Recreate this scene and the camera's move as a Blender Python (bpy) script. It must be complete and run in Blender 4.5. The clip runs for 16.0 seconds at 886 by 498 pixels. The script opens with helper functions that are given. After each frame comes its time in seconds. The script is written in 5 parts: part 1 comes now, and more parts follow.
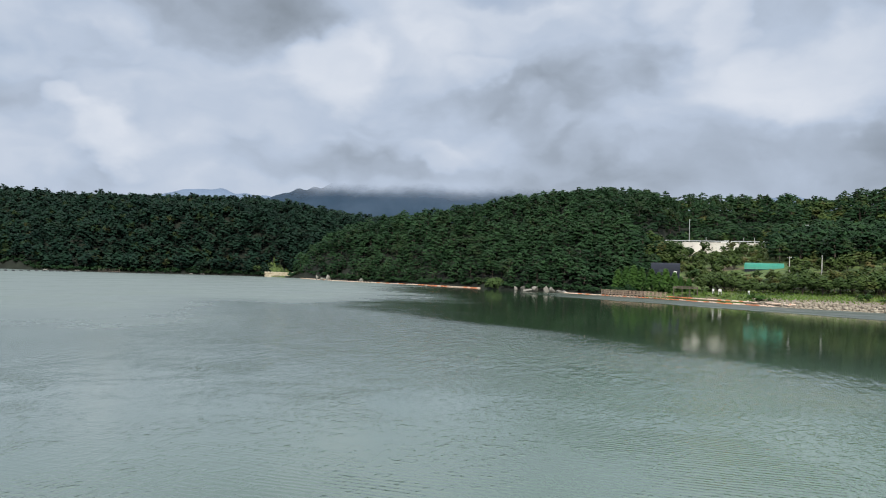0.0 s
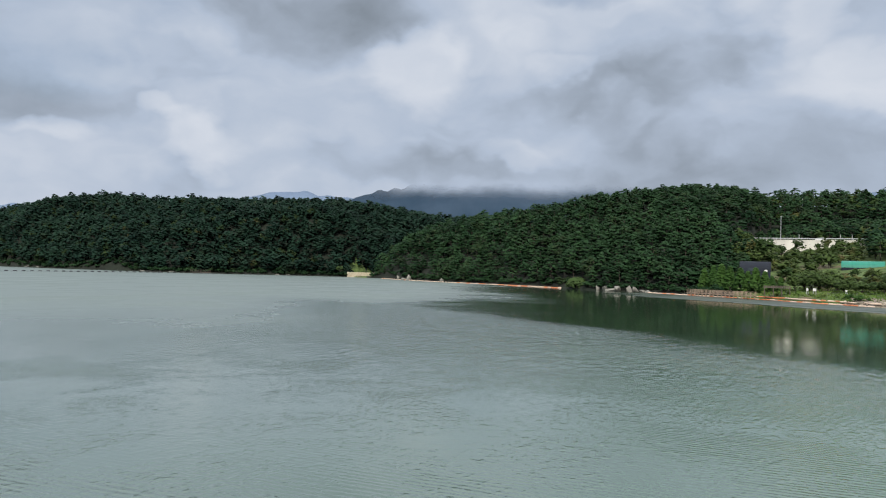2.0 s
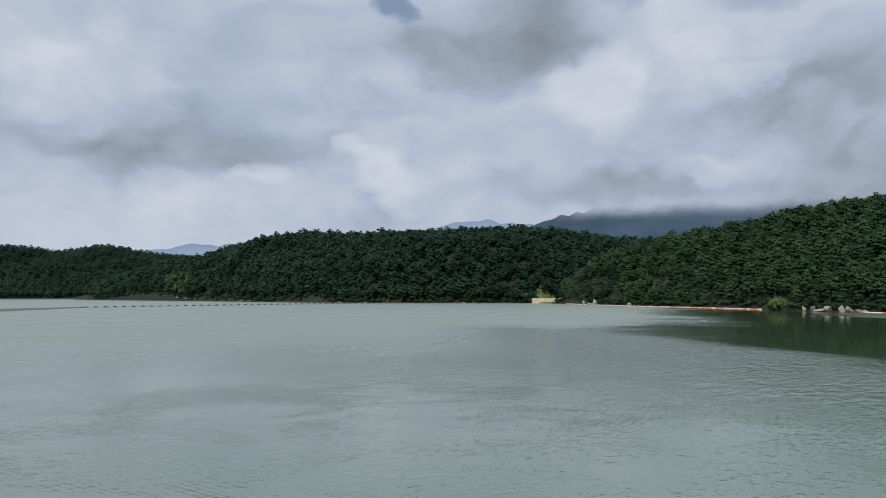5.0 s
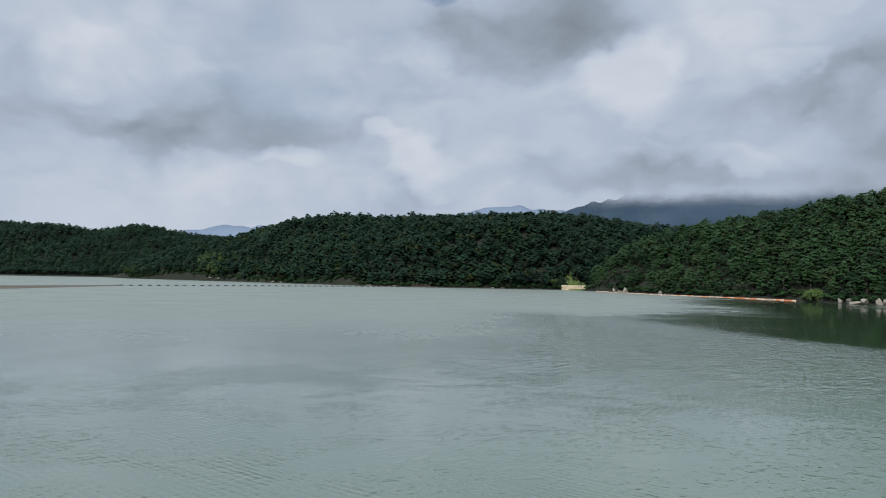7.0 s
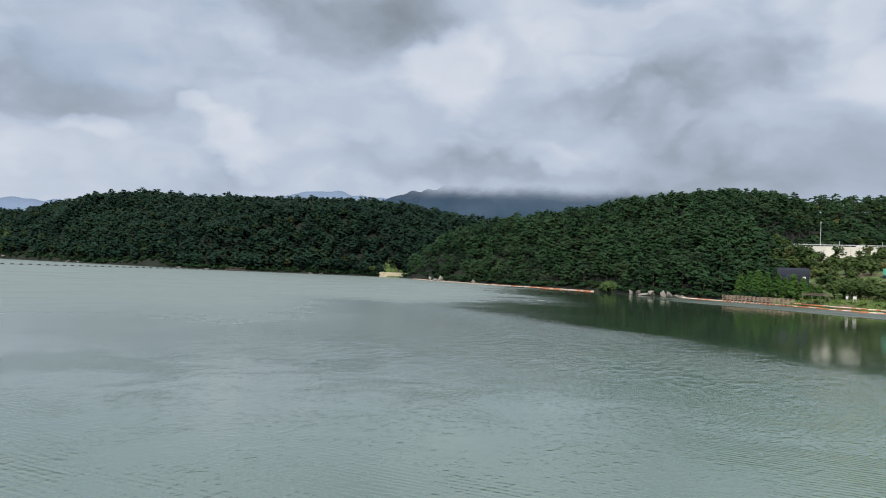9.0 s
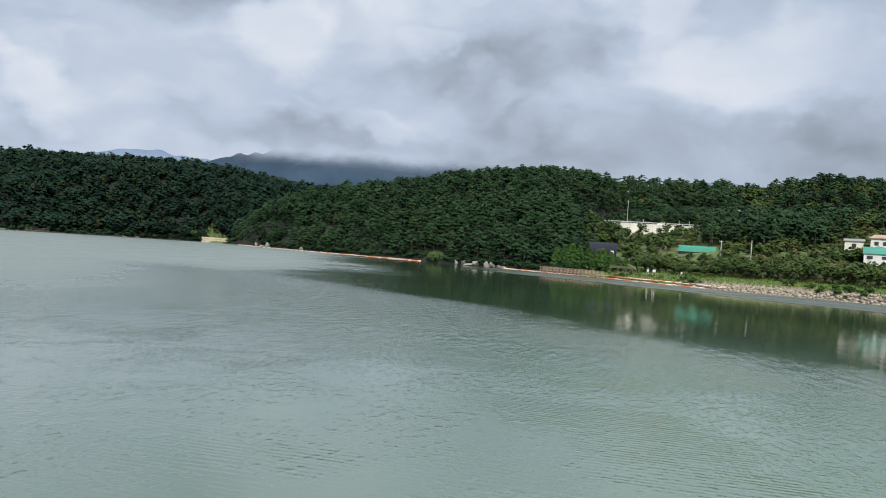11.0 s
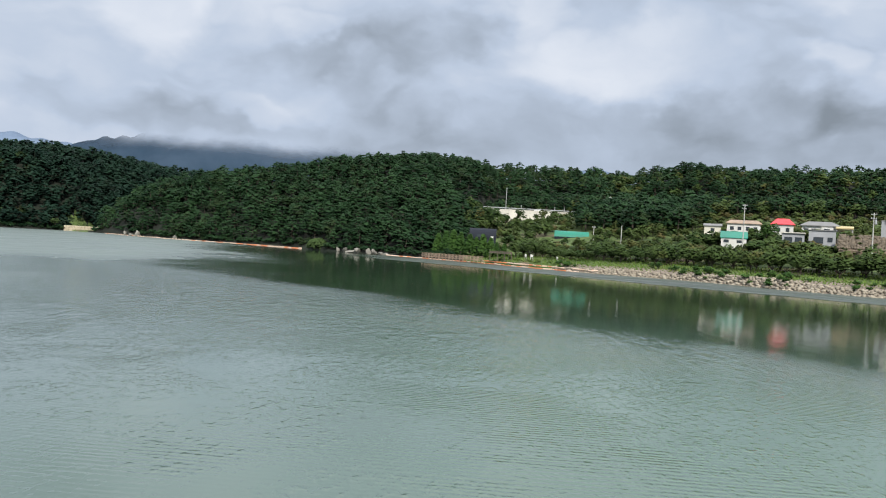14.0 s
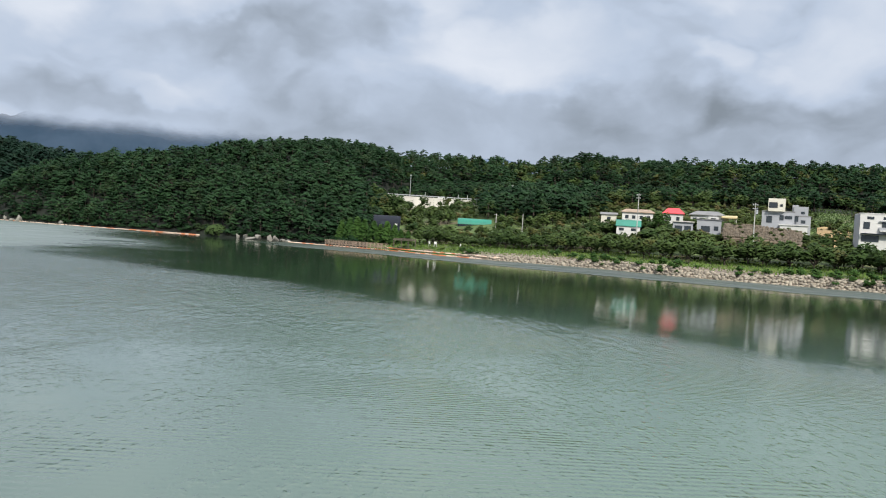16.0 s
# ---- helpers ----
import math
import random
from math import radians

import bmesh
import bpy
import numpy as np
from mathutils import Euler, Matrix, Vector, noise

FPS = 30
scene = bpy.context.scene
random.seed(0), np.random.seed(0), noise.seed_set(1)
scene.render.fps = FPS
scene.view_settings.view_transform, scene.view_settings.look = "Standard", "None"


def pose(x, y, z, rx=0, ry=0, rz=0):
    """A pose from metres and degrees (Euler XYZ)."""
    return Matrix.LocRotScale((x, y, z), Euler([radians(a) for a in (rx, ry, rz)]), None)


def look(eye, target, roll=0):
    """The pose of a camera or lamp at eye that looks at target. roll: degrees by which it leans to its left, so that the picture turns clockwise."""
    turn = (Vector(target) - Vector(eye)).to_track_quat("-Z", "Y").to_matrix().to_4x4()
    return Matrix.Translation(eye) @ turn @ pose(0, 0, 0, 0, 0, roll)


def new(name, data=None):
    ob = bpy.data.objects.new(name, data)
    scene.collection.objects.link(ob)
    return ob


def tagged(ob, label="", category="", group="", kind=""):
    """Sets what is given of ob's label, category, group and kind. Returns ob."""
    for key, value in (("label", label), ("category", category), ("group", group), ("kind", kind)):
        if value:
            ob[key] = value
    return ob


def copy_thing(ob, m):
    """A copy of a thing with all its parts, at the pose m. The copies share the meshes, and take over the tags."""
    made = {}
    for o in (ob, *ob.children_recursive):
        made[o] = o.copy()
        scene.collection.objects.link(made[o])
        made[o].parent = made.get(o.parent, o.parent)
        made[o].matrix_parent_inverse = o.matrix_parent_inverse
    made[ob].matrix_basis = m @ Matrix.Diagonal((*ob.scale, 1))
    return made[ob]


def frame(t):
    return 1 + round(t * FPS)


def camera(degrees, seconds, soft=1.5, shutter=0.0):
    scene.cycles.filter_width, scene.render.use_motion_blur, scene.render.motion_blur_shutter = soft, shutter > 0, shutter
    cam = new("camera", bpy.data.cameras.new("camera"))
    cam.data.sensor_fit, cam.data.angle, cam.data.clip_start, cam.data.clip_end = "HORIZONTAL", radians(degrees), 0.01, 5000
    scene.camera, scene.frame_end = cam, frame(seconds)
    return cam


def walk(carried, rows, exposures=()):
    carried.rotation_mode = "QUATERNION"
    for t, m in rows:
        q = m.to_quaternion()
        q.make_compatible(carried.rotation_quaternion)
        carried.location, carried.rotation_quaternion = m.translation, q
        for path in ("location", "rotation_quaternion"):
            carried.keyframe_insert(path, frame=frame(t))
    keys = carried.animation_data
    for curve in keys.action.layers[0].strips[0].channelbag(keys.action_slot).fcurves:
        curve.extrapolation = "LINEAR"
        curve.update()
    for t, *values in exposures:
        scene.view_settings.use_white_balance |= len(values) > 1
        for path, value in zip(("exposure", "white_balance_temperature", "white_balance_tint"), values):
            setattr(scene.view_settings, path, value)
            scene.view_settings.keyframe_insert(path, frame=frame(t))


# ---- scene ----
LENS = 60.56
EYE = (0.0, 0.0, 5.5)
# seconds, heading clockwise from +y, tilt upwards, lean
HEADINGS = [
    (0.00, -17.92, 1.80, 1.85), (0.50, -19.32, 1.71, 1.42), (1.00, -21.21, 1.54, 1.00),
    (1.50, -22.93, 1.54, 1.07), (2.00, -23.94, 1.61, 1.64), (2.50, -24.64, 1.92, 2.05),
    (3.00, -25.72, 2.43, 1.51), (3.50, -27.10, 3.13, 0.55), (4.00, -30.35, 3.33, 0.43),
    (4.50, -34.10, 3.41, 0.16), (5.00, -37.75, 3.38, 0.06), (5.20, -38.96, 3.34, -0.02),
    (6.25, -42.40, 2.55, 0.75), (7.30, -38.20, 2.07, 1.40), (7.50, -36.91, 2.03, 1.57),
    (8.00, -33.17, 1.82, 2.22), (8.50, -29.57, 1.70, 2.60), (9.00, -26.38, 1.61, 2.58),
    (9.50, -22.40, 1.38, 2.90), (10.00, -18.44, 0.87, 3.08), (10.20, -17.11, 0.61, 3.39),
    (12.50, -9.76, -0.24, 3.05), (13.00, -8.30, 0.05, 3.12), (13.50, -6.61, -0.07, 3.18),
    (14.00, -4.49, -0.49, 3.38), (14.50, -2.42, -0.91, 3.20), (15.00, -0.66, -1.19, 3.24),
    (15.50, 1.16, -1.18, 3.39), (16.00, 2.80, -1.02, 3.60),
]
# masses of the cloud: heading, height, half width, half height (degrees), lighter or darker, edge (0 soft, 1 firm)
CLOUDS = [
    (-35.5, 20.5, 6.5, 4.2, -0.34, 0.6), (-29.0, 20.5, 6.0, 3.2, -0.26, 0.5), (-27.2, 15.0, 3.4, 2.6, 0.30, 0.5), (-21.5, 17.6, 5.0, 1.5, 0.12, 0.3),
    (-58.5, 11.2, 8.5, 3.0, -0.26, 0.3), (-50.0, 10.8, 5.0, 1.6, -0.14, 0.2), (-63.0, 14.5, 6.0, 3.0, 0.14, 0.2), (-51.6, 8.6, 2.4, 1.0, 0.22, 0.6),
    (-41.8, 8.9, 2.6, 1.6, 0.26, 0.6), (-44.6, 10.6, 1.6, 0.7, 0.20, 0.6), (-46.5, 16.0, 5.5, 3.5, 0.10, 0.1), (-56.0, 6.6, 9.0, 1.8, 0.12, 0.1),
    (-5.8, 15.4, 7.0, 4.0, -0.15, 0.35), (-1.2, 17.8, 4.0, 2.8, -0.10, 0.4), (-14.6, 15.4, 2.2, 1.0, 0.18, 0.5), (1.8, 18.6, 1.6, 3.4, 0.22, 0.3),
    (8.2, 18.8, 6.5, 2.3, -0.24, 0.45), (7.2, 13.6, 5.4, 2.2, 0.20, 0.25), (-13.0, 11.0, 7.0, 2.4, -0.06, 0.1), (-9.5, 9.5, 6.0, 1.4, 0.08, 0.2),
    (21.6, 13.8, 1.5, 1.1, 0.20, 0.4), (27.0, 12.5, 4.5, 3.0, 0.12, 0.2), (14.0, 10.0, 9.0, 1.8, -0.09, 0.2), (24.0, 8.0, 11.0, 2.0, -0.10, 0.2),
    (17.0, 17.2, 5.0, 2.0, -0.14, 0.3), (-22.0, 7.4, 15.0, 1.7, -0.17, 0.1), (-30.0, 11.0, 6.0, 2.4, -0.08, 0.1), (-18.5, 9.0, 2.6, 0.9, 0.14, 0.4),
    # the last two lie unseen overhead, added to brighten the water's reflection
    (16.0, 7.5, 26.0, 3.8, -0.24, 0.0), (2.0, 36.0, 30.0, 15.0, 0.50, 0.0), (-50.0, 38.0, 30.0, 13.0, 0.12, 0.0)]
BLUES = [(-42.0, 21.4, 1.6, 1.0, 0.75, 0.3), (-23.5, 21.6, 2.6, 1.2, 0.40, 0.2), (-53.0, 13.5, 6.0, 2.0, 0.22, 0.0), (-12.0, 21.0, 3.5, 1.4, 0.35, 0.1), (-49.0, 19.0, 6.0, 2.4, 0.22, 0.0)]


def polar(az, r):
    a = radians(az)
    return r * math.sin(a), r * math.cos(a)


def aim(az, el):
    a, e = radians(az), radians(el)
    return (EYE[0] + 100 * math.sin(a) * math.cos(e), EYE[1] + 100 * math.cos(a) * math.cos(e), EYE[2] + 100 * math.sin(e))


cam = camera(LENS, 16.0, soft=1.1)
walk(cam, [(t, look(EYE, aim(az, el), lean)) for t, az, el, lean in HEADINGS],
     exposures=[(0.0, 0.0), (2.0, -0.10), (3.5, -0.13), (5.0, -0.18), (7.5, -0.16), (8.5, -0.10), (10.0, 0.0), (12.5, 0.08), (16.0, 0.10)])

# ---- light ----
SUN_AZ, SUN_EL = 166.0, 40.0     # heading clockwise from +y, height
scene.view_settings.exposure = 0.0


class Nodes:
    """Short hand for building node trees."""

    def __init__(self, tree):
        self.t = tree

    def add(self, kind, **props):
        n = self.t.nodes.new(kind)
        for k, v in props.items():
            if k == "op":
                n.operation = v
            elif k == "mode":
                n.data_type = v
            elif k == "blend":
                n.blend_type = v
        return n

    def link(self, a, b):
        self.t.links.new(a, b)

    def put(self, value, socket):
        if isinstance(value, bpy.types.NodeSocket):
            self.t.links.new(value, socket)
        else:
            socket.default_value = value

    def math(self, op, a, b=0.0, clamp=False):
        n = self.t.nodes.new("ShaderNodeMath")
        n.operation, n.use_clamp = op, clamp
        self.put(a, n.inputs[0]), self.put(b, n.inputs[1])
        return n.outputs[0]

    def mix(self, fac, a, b, blend="MIX"):
        n = self.t.nodes.new("ShaderNodeMix")
        n.data_type, n.blend_type = "RGBA", blend
        self.put(fac, n.inputs[0])
        self.put((*a, 1) if isinstance(a, tuple) else a, n.inputs[6])
        self.put((*b, 1) if isinstance(b, tuple) else b, n.inputs[7])
        return n.outputs[2]

    def noise(self, scale, detail=4.0, rough=0.55, vector=None, distortion=0.0):
        n = self.t.nodes.new("ShaderNodeTexNoise")
        n.inputs["Scale"].default_value, n.inputs["Detail"].default_value = scale, detail
        n.inputs["Roughness"].default_value, n.inputs["Distortion"].default_value = rough, distortion
        if vector is not None:
            self.link(vector, n.inputs["Vector"])
        return n.outputs["Fac"]

    def span(self, value, lo, hi, out_lo=0.0, out_hi=1.0, kind="SMOOTHSTEP"):
        n = self.t.nodes.new("ShaderNodeMapRange")
        n.interpolation_type = kind
        self.put(value, n.inputs["Value"])
        for name, v in (("From Min", lo), ("From Max", hi), ("To Min", out_lo), ("To Max", out_hi)):
            n.inputs[name].default_value = v
        return n.outputs["Result"]

    def scaled(self, vector, s):
        n = self.t.nodes.new("ShaderNodeVectorMath")
        n.operation = "MULTIPLY"
        self.link(vector, n.inputs[0])
        n.inputs[1].default_value = s
        return n.outputs[0]


world = bpy.data.worlds.new("world")
scene.world = world
world.use_nodes = True
world.node_tree.nodes.clear()
W = Nodes(world.node_tree)
w_out = W.add("ShaderNodeOutputWorld")
w_bg = W.add("ShaderNodeBackground")
W.link(w_bg.outputs[0], w_out.inputs[0])
sky = W.add("ShaderNodeTexSky")
sky.sky_type, sky.sun_disc = "NISHITA", False
sky.sun_elevation, sky.sun_rotation = radians(SUN_EL), radians(SUN_AZ)
w_dir = W.add("ShaderNodeTexCoord").outputs["Generated"]
w_sep = W.add("ShaderNodeSeparateXYZ")
W.link(w_dir, w_sep.inputs[0])
up = W.math("MAXIMUM", w_sep.outputs[2], 0.0)


def cloud_patch(az, el, wide, high, firm):
    """1 inside an oval of the sky, 0 outside it; half widths in degrees, a soft or a firm edge."""
    a, e = radians(az), radians(el)
    d = Vector((math.sin(a) * math.cos(e), math.cos(a) * math.cos(e), math.sin(e)))
    right = Vector((math.cos(a), -math.sin(a), 0))
    top = right.cross(d)
    total = None
    for axis, half in ((right, wide), (top, high)):
        n = W.add("ShaderNodeVectorMath", op="DOT_PRODUCT")
        W.link(w_warp, n.inputs[0])
        n.inputs[1].default_value = axis / math.sin(radians(half))
        sq = W.math("MULTIPLY", n.outputs["Value"], n.outputs["Value"])
        total = sq if total is None else W.math("ADD", total, sq)
    front = W.add("ShaderNodeVectorMath", op="DOT_PRODUCT")
    W.link(w_dir, front.inputs[0])
    front.inputs[1].default_value = d
    gate = W.span(front.outputs["Value"], 0.3, 0.6)
    return W.math("MULTIPLY", W.span(total, 1.9 - 0.6 * firm, 0.05 + 0.55 * firm), gate)


# ragged edges: the direction pushed about by billows of two sizes
w_warp = w_dir
for size, push in ((4.0, 0.15), (11.0, 0.085)):
    w_noise = W.add("ShaderNodeTexNoise")
    w_noise.inputs["Scale"].default_value, w_noise.inputs["Detail"].default_value = size, 4.0
    w_noise.inputs["Roughness"].default_value = 0.5
    W.link(W.scaled(w_dir, (1.0, 1.0, 1.5)), w_noise.inputs["Vector"])
    w_off = W.add("ShaderNodeVectorMath", op="SUBTRACT")
    W.link(w_noise.outputs["Color"], w_off.inputs[0])
    w_off.inputs[1].default_value = (0.5, 0.5, 0.5)
    w_add = W.add("ShaderNodeVectorMath", op="ADD")
    W.link(w_warp, w_add.inputs[0])
    W.link(W.scaled(w_off.outputs[0], (push, push, push)), w_add.inputs[1])
    w_warp = w_add.outputs[0]

# brightness of the cloud: broad billows, rounded heads, finer ones, and the placed masses
tone = W.math("ADD", W.math("MULTIPLY", W.noise(3.2, 5, 0.5, W.scaled(w_dir, (1, 1, 1.9))), 0.42), 0.41)
# lighter tone added above the view, for the water to reflect
tone = W.math("ADD", tone, W.math("MULTIPLY", W.span(up, 0.34, 0.7), 0.40))
heads = W.add("ShaderNodeTexVoronoi")
heads.feature = "SMOOTH_F1"
heads.inputs["Scale"].default_value, heads.inputs["Smoothness"].default_value = 9.0, 0.6
heads.inputs["Detail"].default_value, heads.inputs["Roughness"].default_value = 2.0, 0.45
W.link(W.scaled(w_warp, (1.0, 1.0, 1.9)), heads.inputs["Vector"])
broken = W.span(W.noise(4.0, 3, 0.5, w_dir), 0.42, 0.62, 0.25, 1.0)
tone = W.math("ADD", tone, W.math("MULTIPLY", W.math("MULTIPLY", W.math("SUBTRACT", 0.42, heads.outputs["Distance"]), broken), 0.30))
tone = W.math("ADD", tone, W.math("MULTIPLY", W.math("SUBTRACT", W.noise(12.0, 6, 0.55, W.scaled(w_warp, (1, 1, 1.7))), 0.5), 0.20))
for az, el, wide, high, amount, firm in CLOUDS:
    tone = W.math("ADD", tone, W.math("MULTIPLY", cloud_patch(az, el, wide * 1.1, high * 1.1, firm * 0.7), amount * 0.72))
ramp = W.add("ShaderNodeValToRGB")
W.link(tone, ramp.inputs[0])
ramp.color_ramp.elements[0].position, ramp.color_ramp.elements[0].color = 0.15, (0.23, 0.27, 0.32, 1)
ramp.color_ramp.elements[1].position, ramp.color_ramp.elements[1].color = 1.0, (0.82, 0.85, 0.91, 1)
mid = ramp.color_ramp.elements.new(0.5)
mid.color = (0.48, 0.56, 0.69, 1)
blue = None
for az, el, wide, high, amount, firm in BLUES:
    b = W.math("MULTIPLY", cloud_patch(az, el, wide, high, firm), amount)
    blue = b if blue is None else W.math("ADD", blue, b, True)
sky_light = W.mix(1.0, sky.outputs[0], (0.10, 0.10, 0.10), "MULTIPLY")
W.link(W.mix(blue, ramp.outputs[0], sky_light), w_bg.inputs[0])
# unseen sky overhead is strengthened to brighten what the water reflects
W.link(W.span(up, 0.36, 0.75, 1.0, 1.5), w_bg.inputs[1])

sun = new("sun", bpy.data.lights.new("sun", "SUN"))
sun.data.energy, sun.data.angle, sun.data.color = 3.8, radians(2.0), (1.0, 0.95, 0.87)
sa, se = radians(SUN_AZ), radians(SUN_EL)
sun.matrix_world = look((60 * math.sin(sa) * math.cos(se), 60 * math.cos(sa) * math.cos(se), 60 * math.sin(se)), (0, 0, 0))

# ---- materials ----


def material(name):
    m = bpy.data.materials.new(name)
    m.use_nodes = True
    return m, Nodes(m.node_tree), m.node_tree.nodes["Principled BSDF"]


def plain(name, colour, rough=0.7, vary=0.18, scale=1.5, metal=0.0, bump=0.02, streak=1.0):
    """A surface of one colour with stains and fine grain at real size."""
    m, N, b = material(name)
    pos = N.add("ShaderNodeNewGeometry").outputs["Position"]
    big = N.noise(scale * 0.35, 3, 0.5, N.scaled(pos, (1, 1, streak)))
    fine = N.noise(scale * 9, 3, 0.6, pos)
    f = N.math("ADD", N.math("MULTIPLY", big, 0.7), N.math("MULTIPLY", fine, 0.3))
    dark = tuple(c * (1 - vary) for c in colour)
    light = tuple(min(0.95, c * (1 + vary)) for c in colour)
    N.link(N.mix(N.span(f, 0.3, 0.7), dark, light), b.inputs["Base Color"])
    b.inputs["Roughness"].default_value, b.inputs["Metallic"].default_value = rough, metal
    if bump:
        bp = N.add("ShaderNodeBump")
        bp.inputs["Strength"].default_value, bp.inputs["Distance"].default_value = 0.5, bump
        N.link(fine, bp.inputs["Height"])
        N.link(bp.outputs[0], b.inputs["Normal"])
    return m


def leaves(name, dark, light, autumn=None, amount=0.0):
    """Foliage: each tuft has its own tone, each tree its own, and whole stands differ."""
    m, N, b = material(name)
    geo = N.add("ShaderNodeNewGeometry")
    one = geo.outputs["Random Per Island"]
    att = N.add("ShaderNodeAttribute")
    att.attribute_name = "tree_tone"
    tree = N.math("FRACT", N.math("ADD", att.outputs["Fac"], N.add("ShaderNodeObjectInfo").outputs["Random"]))
    stand = N.noise(0.022, 3, 0.5, geo.outputs["Position"])
    f = N.math("ADD", N.math("MULTIPLY", one, 0.16), N.math("MULTIPLY", tree, 0.58))
    f = N.math("ADD", f, N.math("MULTIPLY", N.span(stand, 0.35, 0.65), 0.25))
    colour = N.mix(f, dark, light)
    if autumn:
        spot = N.math("MULTIPLY", N.span(N.noise(0.11, 2, 0.5, N.scaled(geo.outputs["Position"], (1, 1.3, 0.6))), 0.56, 0.68), amount)
        colour = N.mix(spot, colour, autumn)
    N.link(colour, b.inputs["Base Color"])
    b.inputs["Roughness"].default_value = 0.65
    b.inputs["Specular IOR Level"].default_value = 0.06
    return m


M_PINE = leaves("pine_needles", (0.006, 0.021, 0.009), (0.031, 0.070, 0.027), (0.055, 0.050, 0.018), 0.22)
# same pines, darker and bluer: cloud shade and distance put into the needle colour
M_PINE_SHADED = leaves("pine_needles_cloud_shade", (0.004, 0.015, 0.0105), (0.016, 0.039, 0.023), (0.026, 0.030, 0.013), 0.22)
M_BROAD = leaves("broad_leaves", (0.020, 0.044, 0.013), (0.070, 0.104, 0.030), (0.115, 0.082, 0.030), 0.42)
M_OLIVE = leaves("olive_leaves", (0.014, 0.030, 0.011), (0.034, 0.050, 0.018), (0.055, 0.042, 0.020), 0.6)
M_CONE = leaves("conifer_leaves", (0.020, 0.052, 0.013), (0.048, 0.100, 0.022))
M_WILLOW = leaves("willow_leaves", (0.030, 0.056, 0.018), (0.064, 0.100, 0.034))
M_GRASS = leaves("grass_blades", (0.05, 0.10, 0.02), (0.13, 0.20, 0.045), (0.16, 0.15, 0.06), 0.5)
M_BARK = plain("bark", (0.06, 0.047, 0.036), 0.9, 0.3, 4.0)
M_WHITE = plain("white_render", (0.62, 0.61, 0.58), 0.75, 0.07, 0.6)
M_GREY = plain("grey_render", (0.34, 0.35, 0.37), 0.8, 0.08, 0.6)
M_CREAM = plain("cream_render", (0.62, 0.59, 0.50), 0.8, 0.08, 0.6)
M_RED = plain("red_roof_sheet", (0.62, 0.05, 0.06), 0.45, 0.08, 0.8)
M_YELLOW = plain("yellow_awning", (0.52, 0.42, 0.22), 0.6, 0.1, 0.8)
M_TEAL = plain("teal_roof_sheet", (0.012, 0.20, 0.135), 0.45, 0.12, 0.6)
M_SLATE = plain("dark_blue_sheet", (0.007, 0.011, 0.021), 0.85, 0.15, 0.8)
M_TILE = plain("grey_roof_tile", (0.20, 0.20, 0.20), 0.7, 0.15, 1.2)
M_CONCRETE = plain("concrete", (0.62, 0.59, 0.53), 0.85, 0.16, 0.5, streak=0.3)
M_PAVING = plain("asphalt", (0.06, 0.06, 0.06), 0.9, 0.15, 0.8)
M_STONE = plain("bank_stone", (0.165, 0.135, 0.10), 0.85, 0.2, 1.2, bump=0.06)
M_ROCK = plain("pale_rock", (0.21, 0.20, 0.172), 0.85, 0.25, 0.8, bump=0.08)
M_SAND = plain("sandstone_blocks", (0.43, 0.375, 0.27), 0.85, 0.18, 0.7, bump=0.05)
M_BOOM = plain("orange_float", (0.66, 0.22, 0.09), 0.5, 0.15, 0.8, bump=0)
M_PALEBOOM = plain("faded_float", (0.72, 0.54, 0.42), 0.55, 0.12, 0.8, bump=0)
M_BLACK = plain("black_float", (0.03, 0.03, 0.035), 0.5, 0.2, 1.0, bump=0)
M_WOOD = plain("deck_wood", (0.33, 0.245, 0.18), 0.75, 0.25, 2.0)
M_DARKWOOD = plain("dark_wood", (0.09, 0.07, 0.055), 0.75, 0.25, 2.0)
M_METAL = plain("galvanised_metal", (0.55, 0.56, 0.56), 0.4, 0.08, 2.0, metal=0.6, bump=0)
M_POLE = plain("concrete_pole", (0.42, 0.41, 0.39), 0.8, 0.1, 1.0)
M_SOIL = plain("bare_soil", (0.15, 0.115, 0.078), 0.95, 0.2, 0.6, bump=0.05)
M_EARTH = plain("orange_earth", (0.36, 0.255, 0.13), 0.95, 0.25, 0.6, bump=0.08)
M_MUD = plain("sandbar_mud", (0.06, 0.054, 0.040), 0.8, 0.2, 0.4)
M_CAR = plain("white_car_paint", (0.75, 0.75, 0.74), 0.3, 0.03, 0.6, bump=0)
M_RUBBER = plain("rubber", (0.02, 0.02, 0.02), 0.8, 0.1, 2.0, bump=0)

m_glass, N, b = material("window_glass")
b.inputs["Base Color"].default_value = (0.035, 0.045, 0.05, 1)
b.inputs["Roughness"].default_value = 0.06
M_GLASS = m_glass

# ground: forest litter, grass on gentle open land
M_GROUND, N, b = material("ground_cover")
pos = N.add("ShaderNodeNewGeometry").outputs["Position"]
g = N.mix(N.span(N.noise(0.25, 5, 0.6, pos), 0.35, 0.65), (0.045, 0.075, 0.02), (0.10, 0.15, 0.035))
g = N.mix(N.span(N.noise(0.06, 4, 0.6, pos), 0.52, 0.66), g, (0.13, 0.105, 0.06))
N.link(g, b.inputs["Base Color"])
b.inputs["Roughness"].default_value = 0.95
bp = N.add("ShaderNodeBump")
bp.inputs["Distance"].default_value = 0.3
N.link(N.noise(1.5, 5, 0.6, pos), bp.inputs["Height"])
N.link(bp.outputs[0], b.inputs["Normal"])

M_STONEBED = plain("stone_bed", (0.20, 0.165, 0.13), 0.9, 0.3, 1.5, bump=0.1)
